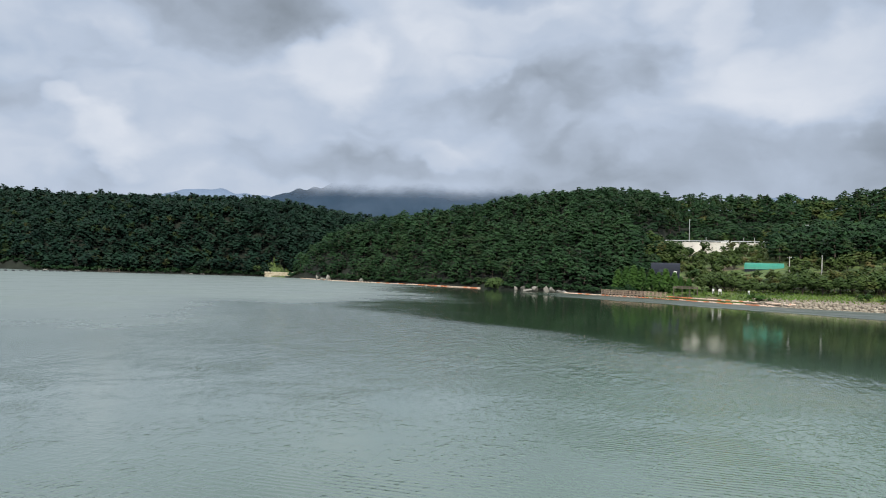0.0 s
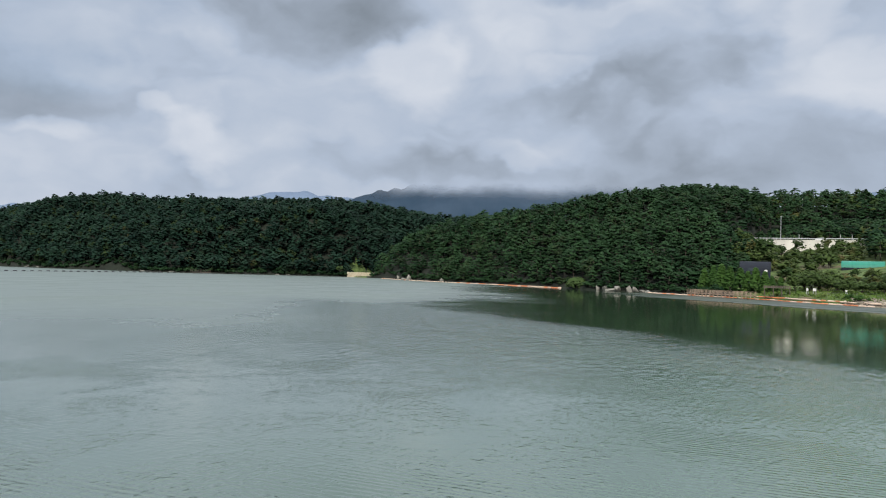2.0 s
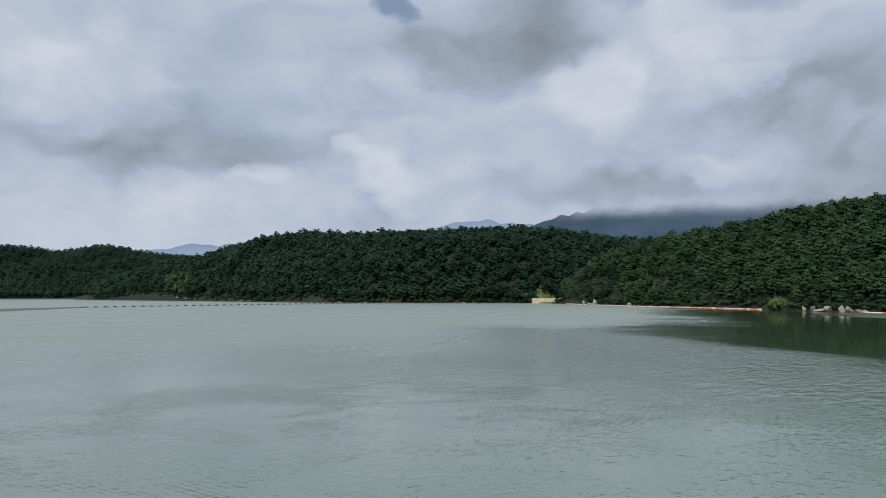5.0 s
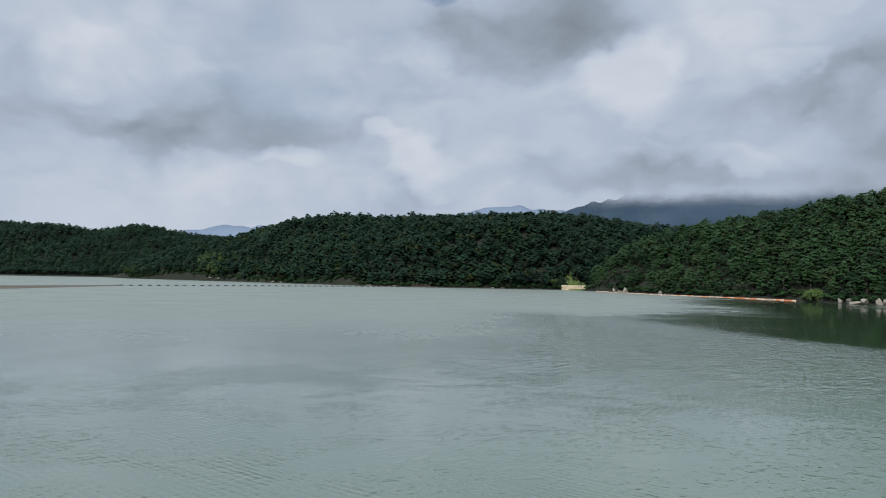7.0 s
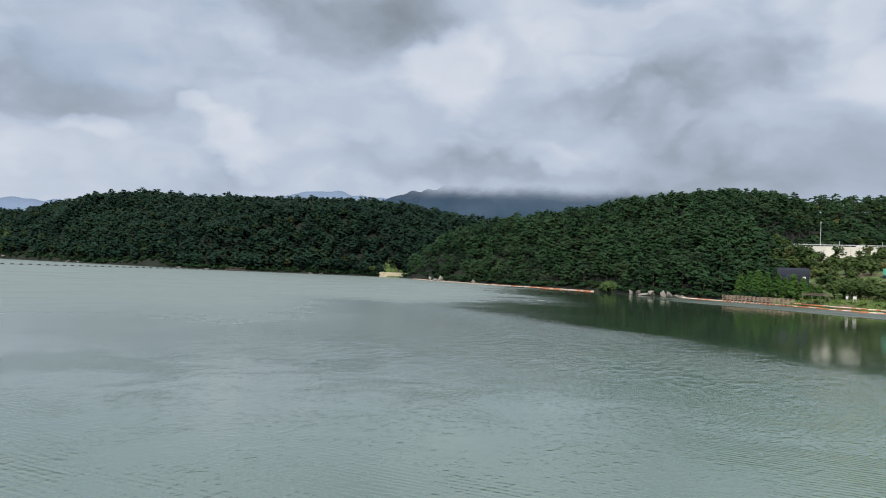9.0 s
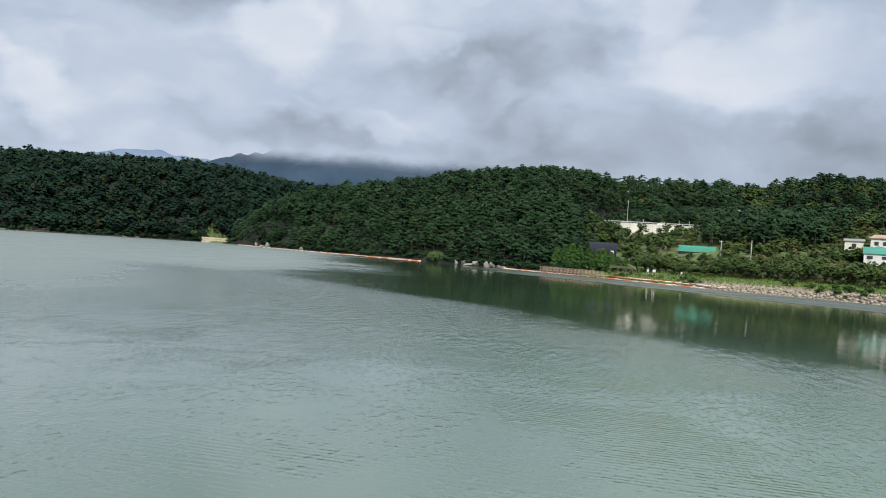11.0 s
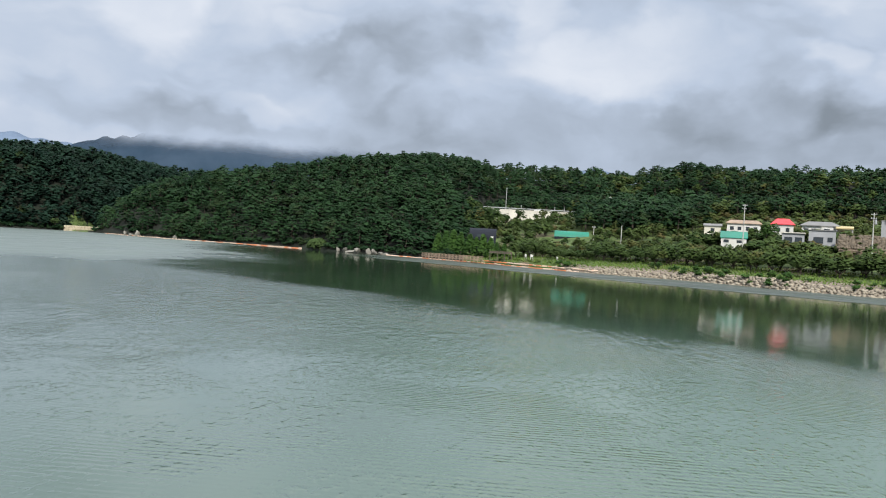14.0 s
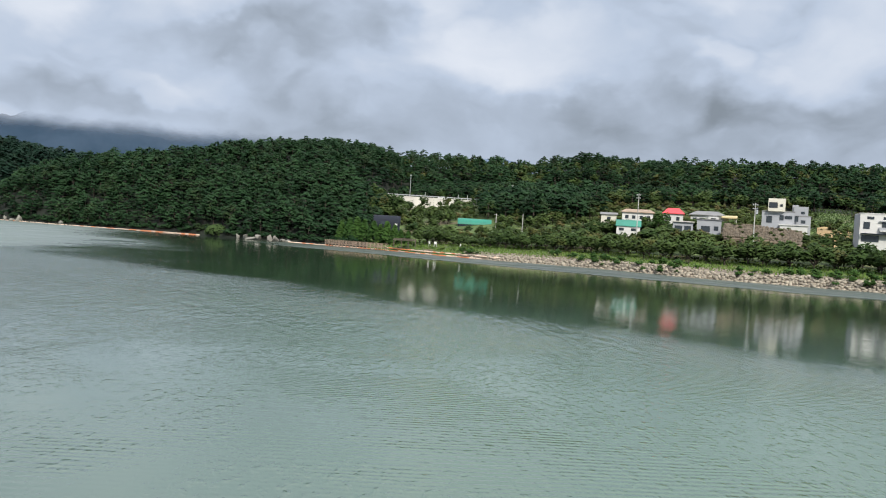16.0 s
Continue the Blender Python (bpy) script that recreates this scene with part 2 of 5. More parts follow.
# near black: shade under the trees is put into this colour; far trunks share it
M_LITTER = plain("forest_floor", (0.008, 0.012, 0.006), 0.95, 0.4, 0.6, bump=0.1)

# lake water: murky green body, ripples of three sizes, calmer under the sunny shore
M_WATER, N, b = material("lake_water")
pos = N.add("ShaderNodeNewGeometry").outputs["Position"]
sep = N.add("ShaderNodeSeparateXYZ")
N.link(pos, sep.inputs[0])
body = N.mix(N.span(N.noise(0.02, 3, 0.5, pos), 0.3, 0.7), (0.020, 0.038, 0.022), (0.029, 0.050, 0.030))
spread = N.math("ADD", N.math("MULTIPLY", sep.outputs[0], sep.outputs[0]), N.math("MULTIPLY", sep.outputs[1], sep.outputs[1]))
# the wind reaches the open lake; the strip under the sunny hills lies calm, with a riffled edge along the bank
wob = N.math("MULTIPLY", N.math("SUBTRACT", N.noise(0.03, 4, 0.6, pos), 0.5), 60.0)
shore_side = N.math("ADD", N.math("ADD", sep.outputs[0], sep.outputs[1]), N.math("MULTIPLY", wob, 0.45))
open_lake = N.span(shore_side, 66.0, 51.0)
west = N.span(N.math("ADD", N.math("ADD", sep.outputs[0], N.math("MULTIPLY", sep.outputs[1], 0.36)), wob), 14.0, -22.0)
# sky reflection put into the colour: open water paler, calm strip dark
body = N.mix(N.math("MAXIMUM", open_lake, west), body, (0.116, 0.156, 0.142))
# paler near the viewpoint: brightness of the steeper view put into the colour
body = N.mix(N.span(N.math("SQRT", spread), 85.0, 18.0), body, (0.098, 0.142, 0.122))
# greener body towards the east, close to the viewpoint
east_green = N.math("ADD", N.math("ADD", sep.outputs[0], N.math("MULTIPLY", sep.outputs[1], 0.25)), N.math("MULTIPLY", N.math("SUBTRACT", N.noise(0.05, 4, 0.6, pos), 0.5), 30.0))
east_green = N.math("MULTIPLY", N.span(east_green, -16.0, 22.0), N.span(N.math("ADD", sep.outputs[0], sep.outputs[1]), 72.0, 34.0))
body = N.mix(east_green, body, (0.088, 0.150, 0.102))
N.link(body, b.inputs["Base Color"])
b.inputs["IOR"].default_value = 1.7
near_bank = N.math("ADD", N.math("ADD", sep.outputs[0], sep.outputs[1]), N.math("MULTIPLY", wob, 0.25))
edge = N.math("MULTIPLY", N.span(near_bank, 168.0, 182.0), N.span(sep.outputs[0], -60.0, -20.0, 0.0, 1.0))
wind = N.math("MAXIMUM", N.math("MAXIMUM", N.math("MULTIPLY", open_lake, 0.8), west), edge)
gust = N.span(N.noise(0.09, 5, 0.65, N.scaled(pos, (1, 0.6, 1))), 0.40, 0.62, 0.60, 1.0)
wind = N.math("MULTIPLY", wind, gust)
# ripples too fine to show roughen the sheet; near the viewpoint they show singly
far = N.span(spread, 2000.0, 12000.0, 0.25, 1.0, "LINEAR")
riffle = N.math("MULTIPLY", N.span(shore_side, 0.0, 38.0), N.span(spread, 22000.0, 12000.0))
far = N.math("MULTIPLY", far, N.math("SUBTRACT", 1.0, N.math("MULTIPLY", riffle, 0.7)))
N.link(N.math("ADD", N.math("MULTIPLY", N.math("MULTIPLY", N.math("MAXIMUM", wind, N.math("MULTIPLY", open_lake, 0.75)), far), 0.50), 0.06), b.inputs["Roughness"])
# ripples: short crests a hand to an arm long, and fine wavelets, coming and going in patches
w1 = N.noise(2.0, 2, 0.5, N.scaled(pos, (1.7, 0.85, 1)), 0.3)
w2 = N.noise(5.0, 2, 0.5, N.scaled(pos, (1.5, 0.9, 1)), 0.2)
w0 = N.noise(0.9, 3, 0.6, N.scaled(pos, (1.6, 0.55, 1)), 0.3)
crest = N.add("ShaderNodeTexWave")
crest.bands_direction = "Y"
crest.inputs["Scale"].default_value, crest.inputs["Distortion"].default_value = 1.2, 6.0
crest.inputs["Detail"].default_value, crest.inputs["Detail Scale"].default_value = 2.0, 0.5
N.link(N.scaled(pos, (0.3, 0.9, 1)), crest.inputs["Vector"])
lines = N.math("MULTIPLY", crest.outputs["Fac"], N.span(N.noise(0.07, 3, 0.5, pos), 0.42, 0.56, 0.03, 0.13))
height = N.math("ADD", N.math("MULTIPLY", N.span(w1, 0.47, 0.78), 0.26), N.math("MULTIPLY", w2, 0.18))
height = N.math("ADD", N.math("ADD", height, lines), N.math("MULTIPLY", w0, N.span(spread, 700.0, 3600.0, 0.05, 4.0)))
bp = N.add("ShaderNodeBump")
bp.inputs["Distance"].default_value = 0.10
patch = N.span(N.noise(0.13, 5, 0.6, N.scaled(pos, (1, 1, 1)), 0.8), 0.40, 0.60, 0.22, 1.0)
# a riffle where the wind drops along the sheltered strip
patch = N.math("MAXIMUM", patch, riffle)
calm = N.span(spread, 6000.0, 16000.0, 1.0, 0.06, "LINEAR")
calm = N.math("MULTIPLY", calm, N.math("SUBTRACT", 1.0, N.math("MULTIPLY", N.span(spread, 900.0, 2800.0, 0.0, 0.93), N.span(shore_side, 25.0, -5.0))))
N.link(N.math("ADD", N.math("MULTIPLY", N.math("MULTIPLY", wind, patch), calm), 0.03), bp.inputs["Strength"])
N.link(height, bp.inputs["Height"])
N.link(bp.outputs[0], b.inputs["Normal"])

# ---- the land ----


def curve_of(pairs):
    xs, ys = [p[0] for p in pairs], [p[1] for p in pairs]
    return lambda v: np.interp(v, xs, ys)


SHORE = curve_of([(-180, 9), (-150, 10), (-125, 30), (-100, 300), (-80, 820), (-64, 800), (-62.5, 700), (-57, 600), (-51.5, 515), (-45, 452),
                  (-41, 446), (-31, 450), (-28.6, 425), (-26.9, 385), (-24, 352), (-15, 298), (-11, 266), (-8, 258), (-5, 243), (-1.6, 228),
                  (2, 209), (7, 191), (12, 186), (16, 178), (20, 166), (24, 163), (33, 160), (60, 120), (90, 40), (130, 12), (180, 9)])
HILLS = [   # heading, where it rises, where its crest lies, crest height
    [(-29.2, 425, 440, 0), (-28.4, 415, 440, 6), (-27, 386, 425, 15), (-25, 364, 415, 22), (-22, 345, 410, 28), (-17, 310, 395, 32),
     (-12, 274, 385, 38), (-7, 258, 385, 41), (-3, 270, 390, 42), (-1, 325, 395, 40), (3, 343, 425, 43), (8, 338, 430, 42), (13.5, 330, 430, 47.5),
     (20, 320, 425, 46), (27, 310, 410, 44), (33, 305, 410, 44), (60, 250, 400, 40), (90, 250, 400, 10), (91, 250, 400, 0)],
    [(-64, 705, 730, 0), (-62, 690, 730, 8), (-60, 645, 710, 18), (-58, 608, 690, 26), (-55.6, 575, 665, 30), (-52, 522, 640, 41), (-48.2, 480, 600, 46.5),
     (-44, 452, 580, 43.5), (-37, 448, 570, 46.5), (-32, 452, 570, 47.5), (-28.5, 465, 570, 45), (-25, 470, 565, 39.5), (-22, 480, 560, 36), (-14, 480, 560, 28), (-6, 480, 560, 0)],
    [(-48.5, 470, 490, 0), (-46.5, 465, 500, 15), (-42, 455, 500, 26), (-37, 452, 508, 37), (-33, 455, 508, 39), (-30.5, 457, 508, 34), (-29, 460, 508, 0)],
    [(-110, 600, 800, 0), (-85, 840, 980, 50), (-68, 830, 960, 50.5), (-64.7, 830, 950, 45.5), (-62, 830, 950, 52.5), (-58, 830, 950, 44.5), (-53, 830, 950, 38), (-45, 830, 950, 0)],
]
HILL_CURVES = [tuple(curve_of([(p[0], p[k]) for p in hill]) for k in (1, 2, 3)) for hill in HILLS]
BANK = curve_of([(-180, 3.9), (-120, 3.9), (-100, 1.0), (-30, 0.8), (-8, 1.0), (-3, 1.4), (2, 1.4), (10, 1.9), (33, 2.0), (60, 3), (120, 3.9), (180, 3.9)])
BENCH = curve_of([(-180, 0), (-6, 0), (-2, 1), (30, 1), (60, 0.5), (90, 0), (180, 0)])     # gentle open land behind the shore


def bumps(x, y, size, seed):
    """Smooth relief between -1 and 1 from a few crossed waves."""
    rng = np.random.RandomState(seed)
    total = 0
    for _ in range(7):
        a, k, ph = rng.uniform(0, 6.28), rng.uniform(0.6, 1.7) / size, rng.uniform(0, 6.28)
        total = total + np.sin((x * np.cos(a) + y * np.sin(a)) * k * 6.28 + ph)
    return total / 4.0


def land(az, r):
    """Height of the ground at a heading (degrees) and distance."""
    az, r = np.broadcast_arrays(np.asarray(az, float), np.asarray(r, float))
    x, y = r * np.sin(np.radians(az)), r * np.cos(np.radians(az))
    s = SHORE(az)
    out = r - s
    bank = BANK(az)
    z = np.clip(out / np.maximum(3.0, bank * 2.4), -1, 1)
    z = np.where(z < 0, 4.0 * z, bank * np.sin(np.clip(z, 0, 1) * 1.5708))
    bench = np.clip((out - 22) / 110.0, 0, 1.3) * 16.6 * BENCH(az) + np.clip((out - 4.0) / 12.0, 0, 1) * 1.3 * BENCH(az)
    z = np.where(out > 0, z + bench, z)
    for rise, crest, top in HILL_CURVES:
        a, c, h = rise(az), crest(az), top(az)
        u = (r - a) / np.maximum(c - a, 1)
        up = np.sin(np.clip(u, 0, 1) * 1.5708) ** 1.15
        down = 1 - 0.55 * np.clip((u - 1) / 2.2, 0, 1)
        form = h * up * down
        form = form * (1 + (0.15 * bumps(x, y, 75, 3) + 0.06 * bumps(x, y, 28, 6)) * np.clip(1 - np.abs(u - 0.45) * 1.9, 0, 1))
        z = np.maximum(z, np.where((u > 0) & (out > 0), form, -9))
    return z


def mesh_from(name, verts, faces, sizes=None):
    """A mesh from numpy arrays: faces all of one size, or a flat list with sizes."""
    me = bpy.data.meshes.new(name)
    verts, faces = np.asarray(verts, np.float32), np.asarray(faces, np.int32)
    n = faces.shape[1]
    me.vertices.add(len(verts)), me.loops.add(faces.size), me.polygons.add(len(faces))
    me.vertices.foreach_set("co", verts.ravel())
    me.loops.foreach_set("vertex_index", faces.ravel())
    me.polygons.foreach_set("loop_start", np.arange(0, faces.size, n, dtype=np.int32))
    me.update(calc_edges=True)
    me.validate()
    return me


def grid_faces(rows, cols, wrap=False):
    i, j = np.meshgrid(np.arange(rows - 1), np.arange(cols if wrap else cols - 1), indexing="ij")
    a = i * cols + j
    bq = i * cols + (j + 1) % cols
    return np.stack([a.ravel(), bq.ravel(), (bq + cols).ravel(), (a + cols).ravel()], 1)


azs = np.concatenate([np.arange(-180, -80, 4.0), np.arange(-80, 45, 0.3), np.arange(45, 180, 4.0)])
steps = np.concatenate([np.linspace(-1, 0, 8)[:-1], np.linspace(0, 1, 70) ** 1.3, [1.3, 2.0, 3.5, 6.0]])
AZ, ST = np.meshgrid(azs, steps)
near = SHORE(AZ)
RR = np.where(ST < 0, near + ST * np.minimum(near - 4, 25), near + ST * 620)
XX, YY, ZZ = RR * np.sin(np.radians(AZ)), RR * np.cos(np.radians(AZ)), land(AZ, RR)
ZZ = np.where(ST < -0.9, -4.0, ZZ)
ZZ = np.where((ST < 0) & (np.abs(AZ) > 120), np.minimum(3.9, 3.9 + ST * 0), ZZ)
verts = np.stack([XX.ravel(), YY.ravel(), ZZ.ravel()], 1)
verts = np.concatenate([verts, [[0, 0, -4.0]]])
me = mesh_from("ground", verts, grid_faces(len(steps), len(azs), True))
me.shade_smooth()
ground = tagged(new("ground", me), "wooded hills and grassy banks round the reservoir", "ground", kind="structure")
me.materials.append(M_GROUND)
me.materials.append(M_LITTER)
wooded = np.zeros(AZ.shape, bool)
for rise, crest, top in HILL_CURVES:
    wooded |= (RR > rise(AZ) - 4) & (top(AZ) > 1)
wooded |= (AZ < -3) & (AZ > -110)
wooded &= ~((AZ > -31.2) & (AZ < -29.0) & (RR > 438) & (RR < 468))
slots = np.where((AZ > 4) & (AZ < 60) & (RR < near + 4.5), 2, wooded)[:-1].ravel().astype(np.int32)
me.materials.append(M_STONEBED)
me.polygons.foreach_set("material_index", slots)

bm = bmesh.new()
ring = [bm.verts.new((polar(a, 1500)[0], polar(a, 1500)[1], 0)) for a in range(0, 360, 6)]
bm.faces.new(ring[::-1])
me = bpy.data.meshes.new("water")
bm.to_mesh(me)
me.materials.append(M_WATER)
water = tagged(new("water", me), "grey-green reservoir water with light wind ripples", "water", kind="structure")

# ---- building blocks ----


def part(name, bm, mat, parent=None, label=""):
    """Links a bmesh as one mesh object under a thing or a part."""
    me = bpy.data.meshes.new(name)
    bm.to_mesh(me)
    bm.free()
    me.materials.append(mat)
    ob = new(name, me)
    ob.parent = parent
    return tagged(ob, label)


def thing(name, label, category, at=(0, 0, 0), turn=0.0, group="", kind=""):
    ob = new(name)
    ob.matrix_basis = pose(*at, 0, 0, turn)
    return tagged(ob, label, category, group, kind)


def box(bm, x0, x1, y0, y1, z0, z1, bevel=0.0):
    made = bmesh.ops.create_cube(bm, size=1.0, matrix=Matrix.Translation(((x0 + x1) / 2, (y0 + y1) / 2, (z0 + z1) / 2)) @ Matrix.Diagonal((x1 - x0, y1 - y0, z1 - z0, 1)))
    if bevel:
        edges = list({e for v in made["verts"] for e in v.link_edges})
        bmesh.ops.bevel(bm, geom=edges, offset=bevel, segments=1, affect="EDGES")
    return bm


def boxed(*args, **kw):
    return box(bmesh.new(), *args, **kw)


def rod(bm, p, q, r0, r1=None, sides=8):
    p, q = Vector(p), Vector(q)
    m = Matrix.Translation((p + q) / 2) @ (q - p).to_track_quat("Z", "Y").to_matrix().to_4x4()
    bmesh.ops.create_cone(bm, cap_ends=True, segments=sides, radius1=r0, radius2=r0 if r1 is None else r1, depth=(q - p).length, matrix=m)
    return bm


# plain pier of the dam under the viewpoint
bm = boxed(-1.9, 1.9, -14.0, 0.8, -4.0, 3.95, bevel=0.08)
pier = tagged(part("wall_dam", bm, M_POLE), "plain concrete pier of the dam", "wall", kind="structure")

# ---- trees ----


def tufts(points, sizes, rng, flat=0.35, sides=4):
    """Needle pads or leaf sprays: small crooked umbrellas, one island each."""
    n = len(points)
    ang = rng.uniform(0, 6.28, (n, 1)) + np.linspace(0, 6.28, sides, endpoint=False)[None]
    rad = sizes[:, None] * rng.uniform(0.75, 1.15, (n, sides))
    tilt = rng.normal(0, 0.2, (n, 2, 1))
    slope = (np.cos(ang) * tilt[:, 0] + np.sin(ang) * tilt[:, 1]) * rad
    rim = np.stack([np.cos(ang) * rad, np.sin(ang) * rad, rng.uniform(-0.5, 0.25, (n, sides)) * sizes[:, None] * flat * 2 + slope], -1) + points[:, None]
    tip = points + np.stack([rng.normal(0, 0.15, n), rng.normal(0, 0.15, n), np.ones(n) * flat], -1) * sizes[:, None]
    v = np.concatenate([tip[:, None], rim], 1).reshape(-1, 3)
    base = np.arange(n)[:, None] * (sides + 1)
    f = np.stack([np.stack([base[:, 0], base[:, 0] + 1 + k, base[:, 0] + 1 + (k + 1) % sides], 1) for k in range(sides)], 1).reshape(-1, 3)
    return v, f


def stick(p, q, r0, r1, sides=5):
    p, q = np.array(p, float), np.array(q, float)
    d = (q - p) / np.linalg.norm(q - p)
    a = np.cross(d, [0.3, 0.9, 0.1])
    a /= np.linalg.norm(a)
    c = np.cross(d, a)
    t = np.linspace(0, 6.28318, sides, endpoint=False)
    ringv = np.cos(t)[:, None] * a + np.sin(t)[:, None] * c
    v = np.concatenate([p + ringv * r0, q + ringv * r1])
    i = np.arange(sides)
    j = (i + 1) % sides
    f = np.concatenate([np.stack([i, j, sides + j], 1), np.stack([i, sides + j, sides + i], 1)])
    return v, f


def joined(pieces):
    vs, fs, n = [], [], 0
    for v, f in pieces:
        vs.append(v), fs.append(f + n)
        n += len(v)
    return np.concatenate(vs), np.concatenate(fs)


def pine(seed, count=70, sides=5, size=0.5):
    """Red pine, 7 m: bent trunk, limbs that carry flat pads of needles, a domed and broken crown."""
    rng = np.random.RandomState(seed)
    h = rng.uniform(6.4, 8.0)
    bend = rng.normal(0, 0.3, 2)
    axis = lambda z: np.array([bend[0] * (z / h) ** 2 * 2, bend[1] * (z / h) ** 2 * 2, z])
    wood = [stick(axis(-1.0), axis(h * 0.45), 0.19, 0.13), stick(axis(h * 0.45), axis(h * 0.9), 0.13, 0.04)]
    pts, sizes = [], []
    pads = 13
    wide = rng.uniform(2.3, 3.0)
    for k in range(pads):
        u = (k + rng.uniform(0.1, 0.9)) / pads
        z = h * (0.22 + 0.73 * u)
        reach = wide * math.sqrt(max(0.03, 1 - (max(0, u - 0.25) / 0.78) ** 2.0)) * rng.uniform(0.55, 0.95)
        a = k * 2.4 + rng.uniform(-0.5, 0.5)
        p = axis(z * 0.93)
        q = p + np.array([math.cos(a) * reach, math.sin(a) * reach, reach * rng.uniform(0.0, 0.2)])
        if count > 100:
            wood.append(stick(p, q, 0.05, 0.02, 3))
        m = max(2, int(count / pads))
        b_ = rng.uniform(0, 6.28, m)
        e_ = np.sqrt(rng.uniform(0, 1, m))
        w = rng.uniform(1.0, 1.45)
        pts.append(q + np.stack([np.cos(b_) * e_ * w, np.sin(b_) * e_ * w, 0.42 * (1 - e_ ** 2) - 0.12 + rng.normal(0, 0.07, m)], 1))
        sizes.append(rng.uniform(0.7, 1.3, m) * size)
    m = max(3, count // 16)
    pts.append(axis(h * 0.96) + np.stack([rng.normal(0, 0.45, m), rng.normal(0, 0.45, m), rng.normal(0, 0.16, m)], 1))
    sizes.append(rng.uniform(0.7, 1.1, m) * size)
    crown = tufts(np.concatenate(pts), np.concatenate(sizes), rng, 0.5, sides)
    return joined(wood), crown


def broadleaf(seed, h=5.0, spread=2.5, count=170, low=0.28, size=0.42):
    """Round-headed broadleaf: short forked trunk and an uneven crown of leaf sprays in lumps."""
    rng = np.random.RandomState(seed)
    wood = [stick((0, 0, -0.6), (0.05, 0, h * low), 0.14, 0.11, 6)]
    pts = []
    lumps = 9
    for k in range(lumps):
        a = k * 2.4 + rng.uniform(-0.4, 0.4)
        rr = spread * math.sqrt((k + 0.4) / lumps) * rng.uniform(0.5, 0.85)
        c = np.array([math.cos(a) * rr, math.sin(a) * rr, h * (low + 0.28 + rng.uniform(-0.05, 0.34) * (1.15 - rr / spread))])
        wood.append(stick((0.05, 0, h * low * rng.uniform(0.8, 1.0)), c, 0.07, 0.025, 4))
        m = count // lumps
        d = rng.normal(0, 1, (m, 3))
        d /= np.linalg.norm(d, axis=1)[:, None]
        pts.append(c + d * (rng.uniform(0.55, 1.05, (m, 1)) * np.array([spread * 0.40, spread * 0.40, h * 0.17])))
    pts = np.concatenate(pts)
    return joined(wood), tufts(pts, rng.uniform(0.6, 1.3, len(pts)) * size, rng, 0.45)


def conifer(seed, h=5.0):
    """Upright cypress: a narrow cone of sprays."""
    rng = np.random.RandomState(seed)
    n = 320
    u = rng.uniform(0, 1, n) ** 0.8
    a = rng.uniform(0, 6.28, n)
    rr = (1.35 * (1 - u) ** 0.75 + 0.08) * rng.uniform(0.7, 1.08, n)
    pts = np.stack([np.cos(a) * rr, np.sin(a) * rr, 0.25 + u * (h - 0.3)], 1)
    return stick((0, 0, -0.5), (0, 0, h * 0.9), 0.12, 0.03, 6), tufts(pts, rng.uniform(0.25, 0.5, n), rng, 0.9)


def grown(name, label, kit, leaf, category="tree", group=""):
    """A tree as a thing: trunk with limbs, and crown."""
    (wv, wf), (cv, cf) = kit
    ob = thing(name, label, category, group=group)
    for nm, v, f, mat in (("trunk", wv, wf, M_BARK), ("crown", cv, cf, leaf)):
        me = mesh_from(nm, v, f)
        me.materials.append(mat)
        if nm == "crown":
            me.shade_smooth()
            me.normals_split_custom_set_from_vertices(rounded(v, f).astype(np.float32))
        new(nm, me).parent = ob
    return ob


def rounded(v, f, share=0.62):
    """Vertex normals of foliage: part the spray's own, part the round form of the whole crown."""
    own = np.zeros_like(v)
    flat = np.cross(v[f[:, 1]] - v[f[:, 0]], v[f[:, 2]] - v[f[:, 0]])
    for k in range(3):
        np.add.at(own, f[:, k], flat)
    own /= np.maximum(np.linalg.norm(own, axis=1), 1e-6)[:, None]
    lo, hi = v.min(0), v.max(0)
    mid = (lo + hi) / 2
    mid[2] = lo[2] + 0.35 * (hi[2] - lo[2])
    ball = (v - mid) / np.maximum((hi - lo) / 2, 0.1)
    ball /= np.maximum(np.linalg.norm(ball, axis=1), 1e-6)[:, None]
    out = own * (1 - share) + ball * share
    return out / np.maximum(np.linalg.norm(out, axis=1), 1e-6)[:, None]


